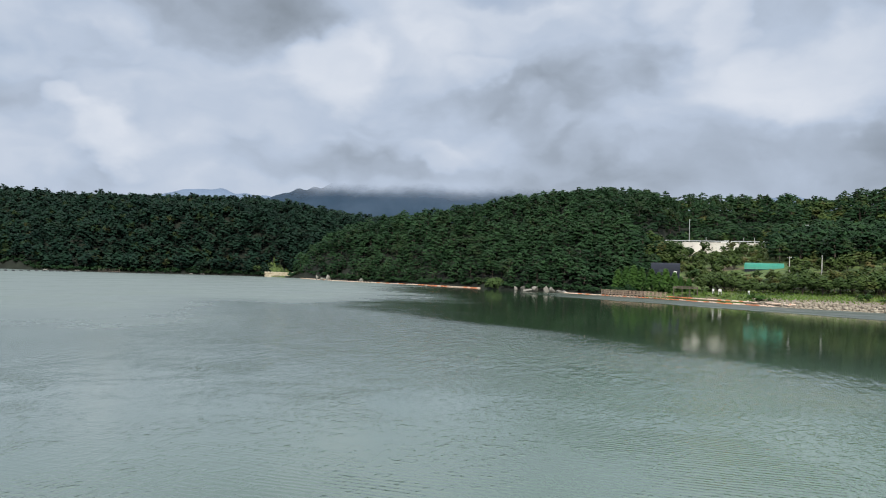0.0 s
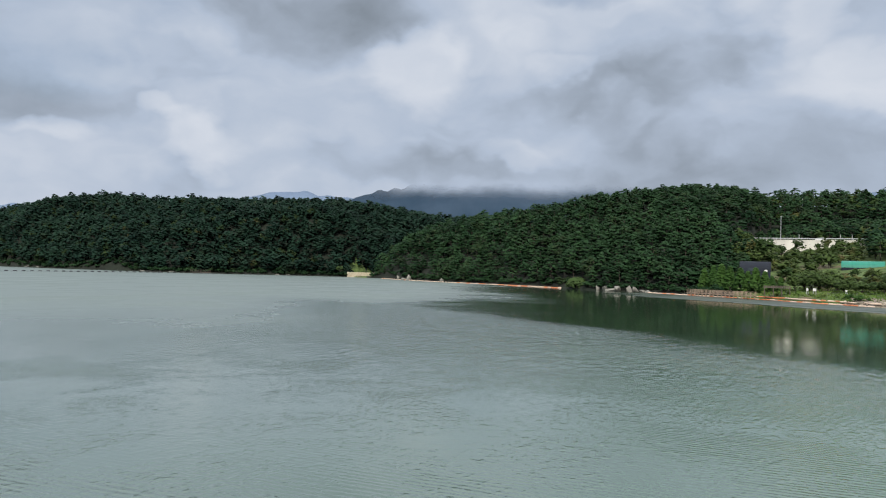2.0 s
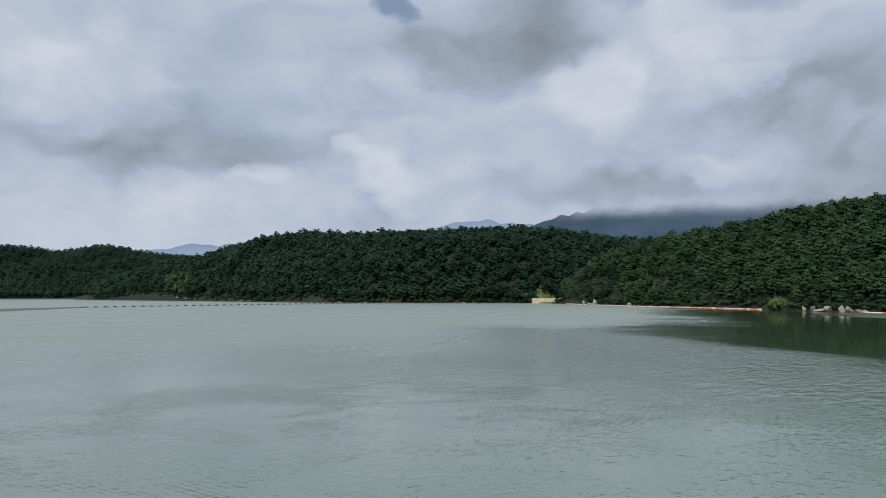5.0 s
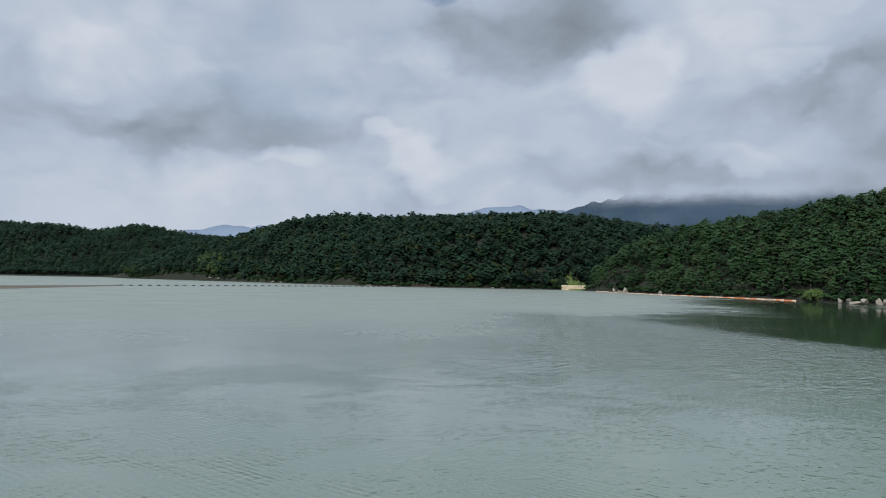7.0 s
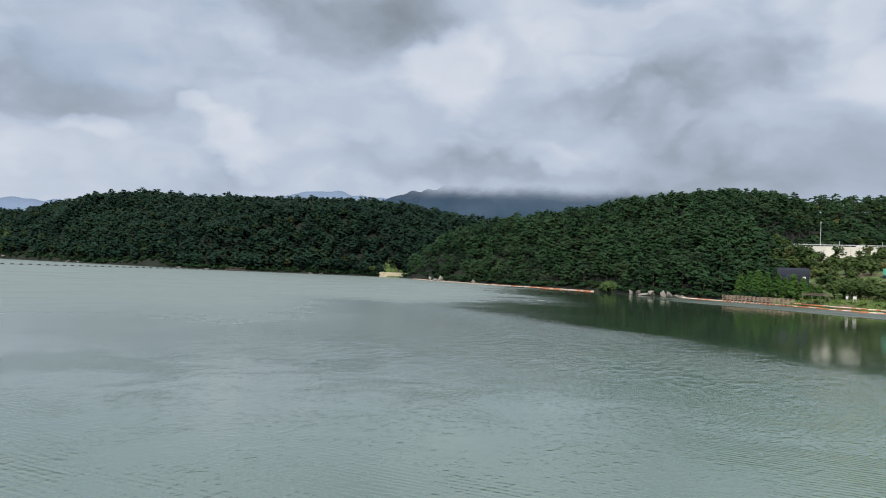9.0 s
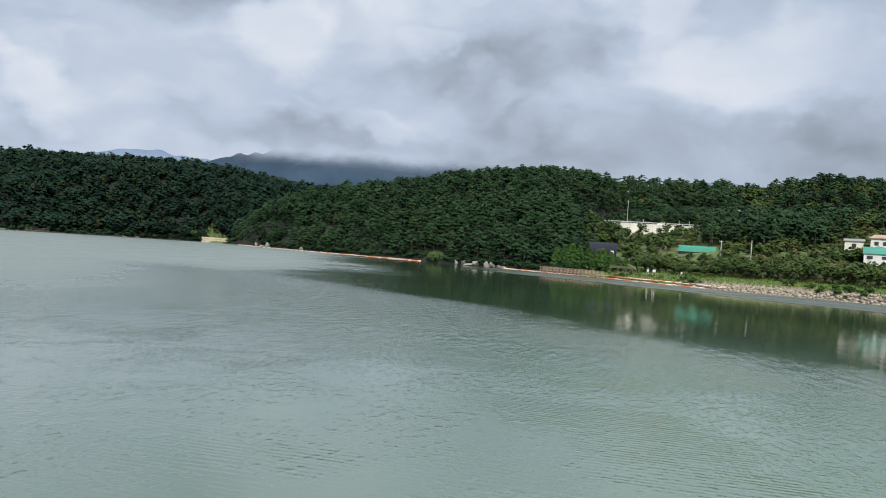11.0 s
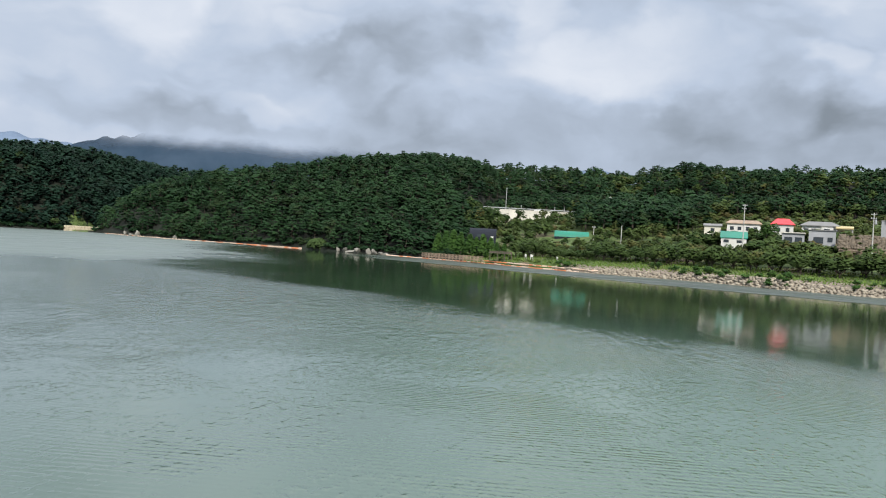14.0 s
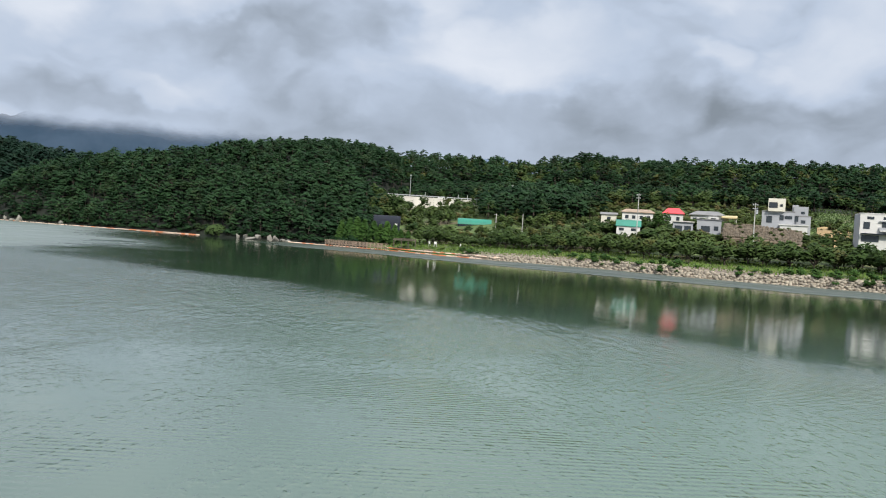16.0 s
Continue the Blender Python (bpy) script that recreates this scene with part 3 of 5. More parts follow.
def stamp(name, kits, places, mats, label, category):
    """Many trees too far to count, as one object: places are rows of x, y, z, scale, turn, kit."""
    vs, fs, ms, ts, ns, n = [], [], [], [], [], 0
    rounds = [[rounded(v, f) for v, f in kit] for kit in kits]
    for x, y, z, sc, turn, k in places:
        tone = rng.rand()
        c, s = math.cos(turn) * sc, math.sin(turn) * sc
        for slot, (v, f) in enumerate(kits[int(k)]):
            out = np.empty_like(v)
            out[:, 0] = v[:, 0] * c - v[:, 1] * s + x
            out[:, 1] = v[:, 0] * s + v[:, 1] * c + y
            out[:, 2] = v[:, 2] * sc + z
            vs.append(out), fs.append(f + n), ms.append(np.full(len(f), slot, np.int32))
            ts.append(np.full(len(v), tone, np.float32))
            q = rounds[int(k)][slot]
            c1, s1 = math.cos(turn), math.sin(turn)
            ns.append(np.stack([q[:, 0] * c1 - q[:, 1] * s1, q[:, 0] * s1 + q[:, 1] * c1, q[:, 2]], 1))
            n += len(v)
    me = mesh_from(name, np.concatenate(vs), np.concatenate(fs))
    me.shade_smooth()
    me.normals_split_custom_set_from_vertices(np.concatenate(ns).astype(np.float32))
    me.attributes.new("tree_tone", "FLOAT", "POINT").data.foreach_set("value", np.concatenate(ts))
    me.polygons.foreach_set("material_index", np.concatenate(ms))
    for m in mats:
        me.materials.append(m)
    return tagged(new(name, me), label, category, kind="stuff")


rng = np.random.RandomState(11)
PINES = [pine(k, 150, 4, 0.50) for k in range(8)]
PINES_FAR = [pine(20 + k, 56, 4, 0.84) for k in range(7)]
PINES_SMALL = [pine(30 + k, 28, 3, 1.2) for k in range(4)]
MIXED = [broadleaf(40 + k, 6.4, 2.8, 100, 0.2, 0.66) for k in range(4)]


def scatter(az0, az1, r0, r1, spacing, keep):
    """Jittered places over a sector of the plan, where keep(az, r, z) allows."""
    cand = []
    r = r0
    while r < r1:
        da = math.degrees(spacing / r)
        a = np.arange(az0 + rng.uniform(0, da), az1, da)
        cand.append(np.stack([a + rng.uniform(-0.42, 0.42, len(a)) * da, r + rng.uniform(-0.42, 0.42, len(a)) * spacing], 1))
        r += spacing * 0.9
    cand = np.concatenate(cand)
    zs = land(cand[:, 0], cand[:, 1])
    return [(a, rr, z) for (a, rr), z in zip(cand.tolist(), zs.tolist()) if keep(a, rr, z)]


def on_hill(k, margin=14.0):
    rise, crest, top = HILL_CURVES[k]

    def keep(az, r, z):
        return r > SHORE(az) + 2.5 and rise(az) - 3 < r < crest(az) + margin and z > 0.7 and top(az) > 3
    return keep


def rows_for(spots, kits, lo=0.8, hi=1.15):
    return [(*polar(a, r), z - 0.15, rng.uniform(lo, hi), rng.uniform(0, 6.28), rng.randint(kits)) for a, r, z in spots]

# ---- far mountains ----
# distance haze is painted into the slopes as a blue base colour
M_FAR, N, b = material("far_mountain_blue_haze")
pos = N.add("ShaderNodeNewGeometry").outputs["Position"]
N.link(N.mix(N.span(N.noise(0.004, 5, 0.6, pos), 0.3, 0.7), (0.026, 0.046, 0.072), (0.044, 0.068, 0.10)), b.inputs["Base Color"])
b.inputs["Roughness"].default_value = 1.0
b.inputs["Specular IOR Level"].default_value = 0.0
# cloud over the tops is imitated by alpha: the rock fades out upwards
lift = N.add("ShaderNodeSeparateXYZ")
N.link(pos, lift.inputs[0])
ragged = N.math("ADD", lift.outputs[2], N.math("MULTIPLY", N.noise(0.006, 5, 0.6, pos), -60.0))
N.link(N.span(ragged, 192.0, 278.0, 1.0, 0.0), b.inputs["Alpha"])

# stronger haze for the farther ridges, again only in the base colour
M_HAZED = plain("far_mountain_pale_haze", (0.15, 0.20, 0.28), 1.0, 0.12, 0.01, bump=0)
M_HAZED.node_tree.nodes["Principled BSDF"].inputs["Specular IOR Level"].default_value = 0.0


def mountain(name, crest, dist, deep, seed, label, mat=M_HAZED):
    """A far ridge with slopes in front and behind; crest rows are heading and height in degrees."""
    line = curve_of(crest)
    a = np.arange(crest[0][0], crest[-1][0] + 0.01, 0.25)
    u = np.array([-1.0, -0.7, -0.45, -0.25, -0.1, 0.0, 0.3, 1.0])
    A, U = np.meshgrid(a, u)
    r = dist + U * deep
    x, y = r * np.sin(np.radians(A)), r * np.cos(np.radians(A))
    top = dist * np.tan(np.radians(line(A))) + EYE[2]
    z = top * (1 - np.abs(U) ** 0.9) * (1 + 0.10 * bumps(x, y, dist / 8, seed) * np.minimum(1, np.abs(U) * 3)) + 8 * bumps(x, y, dist / 35, seed + 1) * (U > -0.9)
    z = np.where(np.abs(U) > 0.95, -5, z)
    me = mesh_from(name, np.stack([x.ravel(), y.ravel(), z.ravel()], 1), grid_faces(len(u), len(a)))
    me.shade_smooth()
    me.materials.append(mat)
    return tagged(new(name, me), label, "mountain", kind="structure")


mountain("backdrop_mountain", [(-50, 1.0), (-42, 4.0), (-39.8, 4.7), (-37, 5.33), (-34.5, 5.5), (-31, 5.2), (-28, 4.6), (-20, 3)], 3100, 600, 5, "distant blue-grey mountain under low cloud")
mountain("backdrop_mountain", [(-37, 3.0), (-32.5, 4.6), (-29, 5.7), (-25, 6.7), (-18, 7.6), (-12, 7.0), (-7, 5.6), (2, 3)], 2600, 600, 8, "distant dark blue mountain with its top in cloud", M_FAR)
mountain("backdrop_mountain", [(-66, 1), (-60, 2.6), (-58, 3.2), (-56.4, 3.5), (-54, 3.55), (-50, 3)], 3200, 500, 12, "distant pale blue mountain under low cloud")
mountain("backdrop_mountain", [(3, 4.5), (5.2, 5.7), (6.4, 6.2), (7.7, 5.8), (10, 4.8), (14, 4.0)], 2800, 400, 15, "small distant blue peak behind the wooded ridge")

# ---- woods ----
OPEN = [   # open ground with no wood: headings and distances
    (-30.9, -29.2, 440, 466), (-2.6, 5.6, 327.5, 342), (28.7, 31.2, 235, 330), (15, 24, 228, 262), (24.8, 29, 226, 250), (30.6, 36, 205, 232),
    (3.4, 6.7, 247, 280), (-2.9, -0.2, 250, 275), (22.8, 28.2, 200, 226)]


def clear(a, r, z):
    return not any(a0 < a < a1 and r0 < r < r1 for a0, a1, r0, r1 in OPEN)



spots = [p for p in scatter(-29.5, 45, 240, 445, 4.75, on_hill(0, 10)) if clear(*p)]
front = [p for p in spots if p[1] < SHORE(p[0]) + 9 and p[0] < -4]
back = [p for p in spots if not (p[1] < SHORE(p[0]) + 9 and p[0] < -4)]
mixed = [p for p in back if p[0] > -2 and rng.rand() < (0.5 if p[0] > 7 else 0.25)]
pines = [p for p in back if p not in set(mixed)]
stamp("pine_wood", PINES, rows_for(pines, len(PINES), 0.82, 1.25), (M_BARK, M_PINE), "dense dark green pine wood on the hillside", "trees")
stamp("mixed_wood", MIXED, rows_for(mixed, len(MIXED)), (M_BARK, M_BROAD), "lighter green broadleaf trees mixed into the pine wood", "trees")
# far hills lie in cloud shade, which is painted into their foliage
spots = [p for p in scatter(-63, -12, 440, 745, 5.0, on_hill(1, 12)) if clear(*p)]
stamp("far_pine_wood", PINES_FAR, rows_for(spots, len(PINES_FAR), 0.85, 1.3), (M_LITTER, M_PINE_SHADED), "pine wood across the water, cloud shade put into its colour", "trees")
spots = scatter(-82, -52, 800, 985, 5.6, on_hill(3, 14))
stamp("farthest_wood", PINES_SMALL, rows_for(spots, len(PINES_SMALL), 0.95, 1.3), (M_LITTER, M_PINE_SHADED), "woods on the farthest hill, shade and haze put into their colour", "trees")

pale = scatter(-63.2, -61.4, 690, 740, 6.0, lambda a, r, z: SHORE(a) + 3 < r < SHORE(a) + 26) + scatter(-57.6, -56.2, 590, 640, 5.5, lambda a, r, z: SHORE(a) + 3 < r < SHORE(a) + 30)
stamp("pale_shore_trees", MIXED, rows_for(pale, len(MIXED), 1.0, 1.5), (M_BARK, M_WILLOW), "pale yellowish green trees at the far waterline", "trees")
olive = [p for p in scatter(-58, -33, 445, 700, 11.0, on_hill(1, 0)) if rng.rand() < 0.8 and clear(*p)]
stamp("olive_trees", MIXED, rows_for(olive, len(MIXED), 0.95, 1.35), (M_BARK, M_OLIVE), "olive and brownish broadleaf trees in the far wood", "trees")

masters = [grown("pine_tree", "dark green pine at the water's edge", PINES[k], M_PINE, "tree", "pines on the shore") for k in range(4)]
used = set()
for a, r, z in front[:150]:
    k = rng.randint(4)
    m = pose(*polar(a, r), z - 0.2, 0, 0, rng.uniform(0, 360)) @ Matrix.Diagonal((*[rng.uniform(0.75, 1.1)] * 3, 1))
    if k not in used:
        masters[k].matrix_basis = m
        used.add(k)
    else:
        c = copy_thing(masters[k], m)
        c.matrix_basis = m

# taller broadleaf trees where the pine hill meets the road wall
tall = [broadleaf(60 + k, 8.5, 3.2, 260, 0.25, 0.5) for k in range(3)]
masters = [grown("hillside_tree", "brownish green broadleaf tree beside the road wall", tall[k], M_BROAD, "tree", "trees beside the road wall") for k in range(3)]
for k, (az, r, sc) in enumerate([(-1.9, 300, 1.25), (-1.3, 305, 1.2), (-0.7, 308, 1.05), (-0.3, 300, 0.85), (-2.5, 298, 1.3), (-1.6, 290, 0.9), (-2.4, 318, 1.3), (-1.5, 322, 1.0),
                                 (5.9, 318, 1.0), (6.5, 322, 1.2), (7.2, 316, 1.1), (5.6, 326, 0.95), (-0.9, 319, 1.0), (0.1, 312, 0.7)]):
    m = pose(*polar(az, r), float(land(az, r)) - 0.2, 0, 0, 50 * k) @ Matrix.Diagonal((sc, sc, sc, 1))
    if k < 3:
        masters[k].matrix_basis = m
    else:
        copy_thing(masters[k % 3], m).matrix_basis = m

# rows of trees on the promenade
promenade = [broadleaf(70 + k, 5.2, 2.9, 280, 0.13, 0.40) for k in range(5)]
masters = [grown("promenade_tree", "round-headed green tree on the grassy promenade", promenade[k], M_BROAD, "tree", "trees along the promenade") for k in range(5)]
used = set()
for row, back_off in enumerate((15.5, 21.5, 27.5)):
    az = 1.0 + row * 0.6
    while az < 40:
        r = SHORE(az) + back_off + rng.uniform(-1.5, 1.5)
        k = rng.randint(5)
        sc = rng.uniform(0.92, 1.2)
        tall = sc * rng.uniform(1.0, 1.12 + 0.1 * row)
        if 3.3 < az < 6.8:
            sc, tall = 0.82 * sc, 0.62 * tall
        m = pose(*polar(az, r), float(land(az, r)) - 0.1, 0, 0, rng.uniform(0, 360)) @ Matrix.Diagonal((sc, sc, tall, 1))
        if k not in used:
            masters[k].matrix_basis = m
            used.add(k)
        else:
            copy_thing(masters[k], m).matrix_basis = m
        az += math.degrees(4.4 / r) * rng.uniform(0.8, 1.3)

# scrub and small trees on the gentle land between promenade and wood
scrub = [broadleaf(90 + k, 3.6, 2.1, 84, 0.12, 0.52) for k in range(4)]
M_SCRUB = leaves("scrub_leaves", (0.026, 0.042, 0.012), (0.078, 0.108, 0.030), (0.12, 0.085, 0.038), 0.6)


def on_bench(az, r, z):
    return SHORE(az) + 27 < r < HILL_CURVES[0][0](az) + 2 and clear(az, r, z)


spots = scatter(-3.5, 40, 205, 345, 4.9, on_bench)
tallish = [p for p in spots if rng.rand() < 0.35 and p[0] < 14]
stamp("slope_trees", MIXED, rows_for(tallish, len(MIXED), 0.55, 0.95), (M_BARK, M_BROAD), "green broadleaf trees on the slope below the road", "trees")
tall_pines = [p for p in scatter(5.8, 14.2, 252, 335, 5.6, on_bench) if p[1] > 262 + 5 * abs(p[0] - 9.5)]
stamp("slope_pines", PINES, rows_for(tall_pines, len(PINES), 1.05, 1.5), (M_BARK, M_PINE), "tall dark pines on the slope behind the promenade", "trees")
spots = [p for p in spots if p not in set(tallish)]
stamp("scrub", scrub, rows_for(spots, len(scrub), 0.45, 1.05), (M_BARK, M_SCRUB), "brownish green scrub and small trees behind the promenade", "shrubs")
rim = scatter(-30, -3, 240, 440, 1.9, lambda a, r, z: SHORE(a) + 0.8 < r < SHORE(a) + 4.5 and not -30.9 < a < -29.2)
rim += scatter(-63, -29, 440, 720, 2.5, lambda a, r, z: SHORE(a) + 0.6 < r < SHORE(a) + 8 and not -30.9 < a < -29.2)
stamp("shore_scrub", scrub, rows_for(rim, len(scrub), 0.4, 0.9), (M_BARK, M_PINE), "low dark bushes along the wooded waterline", "shrubs")

# grass: blades in tufts on the promenade and its bank, and in the clearing above the stone wall


def grass(name, spots, tall, label, mat=None):
    pts = np.array([(*polar(a, r), z) for a, r, z in spots])
    g = np.random.RandomState(5)
    n = len(pts)
    ang = g.uniform(0, 6.28, n)
    side = np.stack([np.cos(ang), np.sin(ang), np.zeros(n)], 1) * (g.uniform(0.3, 0.6, n) * tall)[:, None]
    lean = np.stack([g.normal(0, 0.3, n), g.normal(0, 0.3, n), g.uniform(0.5, 1.0, n)], 1) * tall
    v = np.stack([pts - side, pts + side, pts + lean], 1).reshape(-1, 3)
    me = mesh_from(name, v, np.arange(n * 3).reshape(-1, 3))
    me.materials.append(mat or M_GRASS)
    return tagged(new(name, me), label, "grass", kind="stuff")


grass("bank_grass", scatter(-2, 40, 155, 245, 0.75, lambda a, r, z: SHORE(a) + (1.2 + 1.6 * min(1, max(0, (a - 4) / 9))) < r < SHORE(a) + 27), 0.5, "bright green grass on the promenade and bank top")
grass("slope_grass", scatter(-31.0, -29.2, 452, 467, 0.7, lambda a, r, z: True), 0.6, "pale green grass on the small clearing", M_OLIVE)
grass("clearing_grass", scatter(28.6, 31.4, 232, 325, 1.0, lambda a, r, z: True), 0.6, "rough green grass on the cleared slope", M_WILLOW)

# ---- stone bank ----


def stones(name, rows, mat, label, category):
    """Many angular stones as one object: rows of x, y, z, size."""
    g = np.random.RandomState(9)
    base = np.array([(x, y, z) for x in (-1, 1) for y in (-1, 1) for z in (-1, 1)], float)
    quads = np.array([(0, 1, 3, 2), (4, 6, 7, 5), (0, 4, 5, 1), (2, 3, 7, 6), (0, 2, 6, 4), (1, 5, 7, 3)])
    vs, fs = [], []
    for k, (x, y, z, sz, turn) in enumerate(rows):
        v = base * np.array([g.uniform(0.75, 1.3), g.uniform(0.7, 1.1), g.uniform(0.6, 1.0)]) * g.uniform(0.68, 1.0, (8, 3)) * sz * 0.5
        c, s = math.cos(turn), math.sin(turn)
        v = np.stack([v[:, 0] * c - v[:, 1] * s + x, v[:, 0] * s + v[:, 1] * c + y, v[:, 2] + z], 1)
        vs.append(v), fs.append(quads + 8 * k)
    me = mesh_from(name, np.concatenate(vs), np.concatenate(fs))
    me.materials.append(mat)
    return tagged(new(name, me), label, category, kind="stuff")


M_RIP, N, b = material("riprap_stone")
geo = N.add("ShaderNodeNewGeometry")
tone = N.math("ADD", N.math("MULTIPLY", geo.outputs["Random Per Island"], 0.75), N.math("MULTIPLY", N.noise(0.25, 3, 0.5, geo.outputs["Position"]), 0.3))
N.link(N.mix(tone, (0.20, 0.175, 0.135), (0.43, 0.38, 0.30)), b.inputs["Base Color"])
b.inputs["Roughness"].default_value = 0.9
rip = []
for a, r, z in scatter(4.0, 42, 155, 216, 0.62, lambda a, r, z: SHORE(a) - 0.6 < r < SHORE(a) + 0.9 + 1.75 * BANK(a) * (0.75 + 0.35 * bumps(*polar(a, 180), 30, 31)) * min(1, max(0.2, (a - 4) / 9)) and z > -0.6):
    rip.append((*polar(a, r), max(z, -0.2) + 0.12, rng.uniform(0.45, 0.78), radians(-a) + rng.normal(0, 0.35)))
stones("riprap", rip, M_RIP, "pinkish grey broken stone facing of the bank", "stones")
low = scatter(4, 40, 155, 216, 2.6, lambda a, r, z: SHORE(a) + 0.5 < r < SHORE(a) + 7 and bumps(*polar(a, r), 26, 21) > -0.1)
stamp("bank_bushes", scrub, rows_for(low, len(scrub), 0.25, 0.62), (M_BARK, M_CONE), "low green bushes growing through the stone bank", "shrubs")
low = scatter(-3, 5, 200, 240, 2.6, lambda a, r, z: SHORE(a) + 2.0 < r < SHORE(a) + 9)
stamp("waterside_weeds", scrub, rows_for(low, len(scrub), 0.2, 0.42), (M_BARK, M_GRASS), "rank green weeds on the grassy bank", "shrubs")

# sandbar at the lake's western end
g = thing("sandbar", "low brown sandbar just above the water", "sandbar", kind="structure")
aa = np.linspace(-80, -62.8, 40)
uu = np.linspace(-1, 1, 9)
A2, U2 = np.meshgrid(aa, uu)
midr = np.interp(A2, [-80, -68, -62.8], [240, 284, 325])
half = np.interp(A2, [-80, -68, -64, -62.8], [45, 27, 9, 0.5])
r2 = midr + U2 * half + 2 * bumps(A2 * 6, A2 * 0, 30, 4)
v = np.stack([(r2 * np.sin(np.radians(A2))).ravel(), (r2 * np.cos(np.radians(A2))).ravel(), (0.5 * (1 - U2 ** 2) - 0.12).ravel()], 1)
me = mesh_from("sand", v, grid_faces(9, 40))
me.materials.append(M_MUD)
me.shade_smooth()
new("sand", me).parent = g

# ---- on and by the water ----


def along(points, step):
    """Places every step metres along a line of (heading, distance): x, y, direction."""
    pts = [Vector(polar(*p)) for p in points]
    out, left = [], 0.0
    for p, q in zip(pts, pts[1:]):
        d = (q - p).length
        while left < d:
            w = p + (q - p) * (left / d)
            out.append((w.x, w.y, math.degrees(math.atan2(q.y - p.y, q.x - p.x))))
            left += step
        left -= d
    return out


def float_mesh(name, length, radius, tall, mat):
    bm = bmesh.new()
    bmesh.ops.create_cone(bm, cap_ends=True, segments=8, radius1=radius, radius2=radius, depth=length,
                          matrix=Matrix.Diagonal((1, 1, tall, 1)) @ Matrix.Rotation(radians(90), 4, "Y"))
    bmesh.ops.bevel(bm, geom=[e for e in bm.edges if abs(e.verts[0].co.x - e.verts[1].co.x) < 0.01], offset=radius * 0.3, segments=1, affect="EDGES")
    me = bpy.data.meshes.new(name)
    bm.to_mesh(me)
    bm.free()
    me.materials.append(mat)
    return me


F_ORANGE = float_mesh("float", 1.7, 0.15, 1.15, M_BOOM)
F_PALE = float_mesh("float", 1.7, 0.15, 1.15, M_PALEBOOM)
F_SMALL = float_mesh("float", 1.1, 0.19, 1.1, M_PALEBOOM)
F_BLACK = float_mesh("float", 1.5, 0.38, 1.0, M_BLACK)


def boom(label, points, step, pick, z=0.12, group="floating barriers"):
    ob = thing("floating_barrier", label, "barrier", group=group)
    places = along(points, step)
    for k, (x, y, turn) in enumerate(places):
        f = new("float", pick(k / max(1, len(places) - 1)))
        f.parent = ob
        f.matrix_basis = pose(x, y, z + rng.uniform(-0.05, 0.05), 0, 0, turn + rng.uniform(-5, 5))
    bm = bmesh.new()
    for p, q in zip(places, places[1:]):
        rod(bm, (p[0], p[1], z - 0.08), (q[0], q[1], z - 0.08), 0.04, sides=4)
    part("rope", bm, M_PALEBOOM if group else M_BLACK, ob)
    return ob


off = lambda a, d: (a, float(SHORE(a)) - d)
boom("line of pale and orange floats along the wooded shore", [off(a, 3) for a in np.arange(-28.5, -14.6, 0.5)], 2.0,
     lambda u: (F_SMALL if u < 0.55 else F_PALE) if rng.rand() < 0.97 - 0.55 * u * u else F_ORANGE)
boom("orange floating barrier beside the rocks", [off(a, 4) for a in np.arange(-8.6, -1.2, 0.4)], 1.9, lambda u: F_ORANGE if rng.rand() < 0.35 else F_PALE)
boom("bright orange floats drawn up along the bank", [off(a, 2.2 + 0.8 * math.sin(a * 3)) for a in np.arange(-5.4, 5.8, 0.3)], 1.9, lambda u: F_ORANGE if rng.rand() < 0.45 else F_PALE, 0.1)
boom("faded float line washed up on the stone bank", [(a, float(SHORE(a)) + 0.6 + 0.8 * math.sin(a * 4.1)) for a in np.arange(-1.5, 6.9, 0.25)] + [(7.0, 189.5), (6.6, 186.5), (6.4, 187.8)], 1.85,
     lambda u: F_PALE if rng.rand() < 0.5 + 0.5 * u else F_ORANGE, 0.75)
boom("string of black floats across the inlet", [(-62.9, 326), (-60, 338), (-56, 356), (-52, 378), (-48, 405), (-46, 418), (-44, 432)], 4.3, lambda u: F_BLACK, 0.1, "")

# broken dark line of floats nearer the far shore
boom("thin dark float line off the far shore", [(-46, 425), (-42.5, 432), (-38, 437), (-34, 441), (-31.5, 444)], 3.4, lambda u: F_BLACK, -0.1, "")


def boulder(az, r, wide, tall, seed, label, mat=M_ROCK, name="boulder", group="boulders at the waterline"):
    g = np.random.RandomState(seed)
    bm = bmesh.new()
    bmesh.ops.create_icosphere(bm, subdivisions=3, radius=1.0)
    cuts = [Vector(g.normal(0, 1, 3)).normalized() for _ in range(16)]
    for v in bm.verts:
        for c in cuts:
            d = v.co.dot(c)
            if d > 0.5:
                v.co -= c * (d - 0.5) * 0.97
        v.co += Vector(noise.noise_vector(v.co * 2.3 + Vector((seed, 0, 0)))) * 0.08
        v.co = Vector((v.co.x * wide * 1.15, v.co.y * wide * 0.9, (v.co.z + 0.42) * tall * 0.68))
    ob = part(name, bm, mat)
    ob.matrix_basis = pose(*polar(az, r), -0.15 + max(0, float(land(az, r))), 0, 0, g.uniform(0, 360))
    return tagged(ob, label, "rock", group)


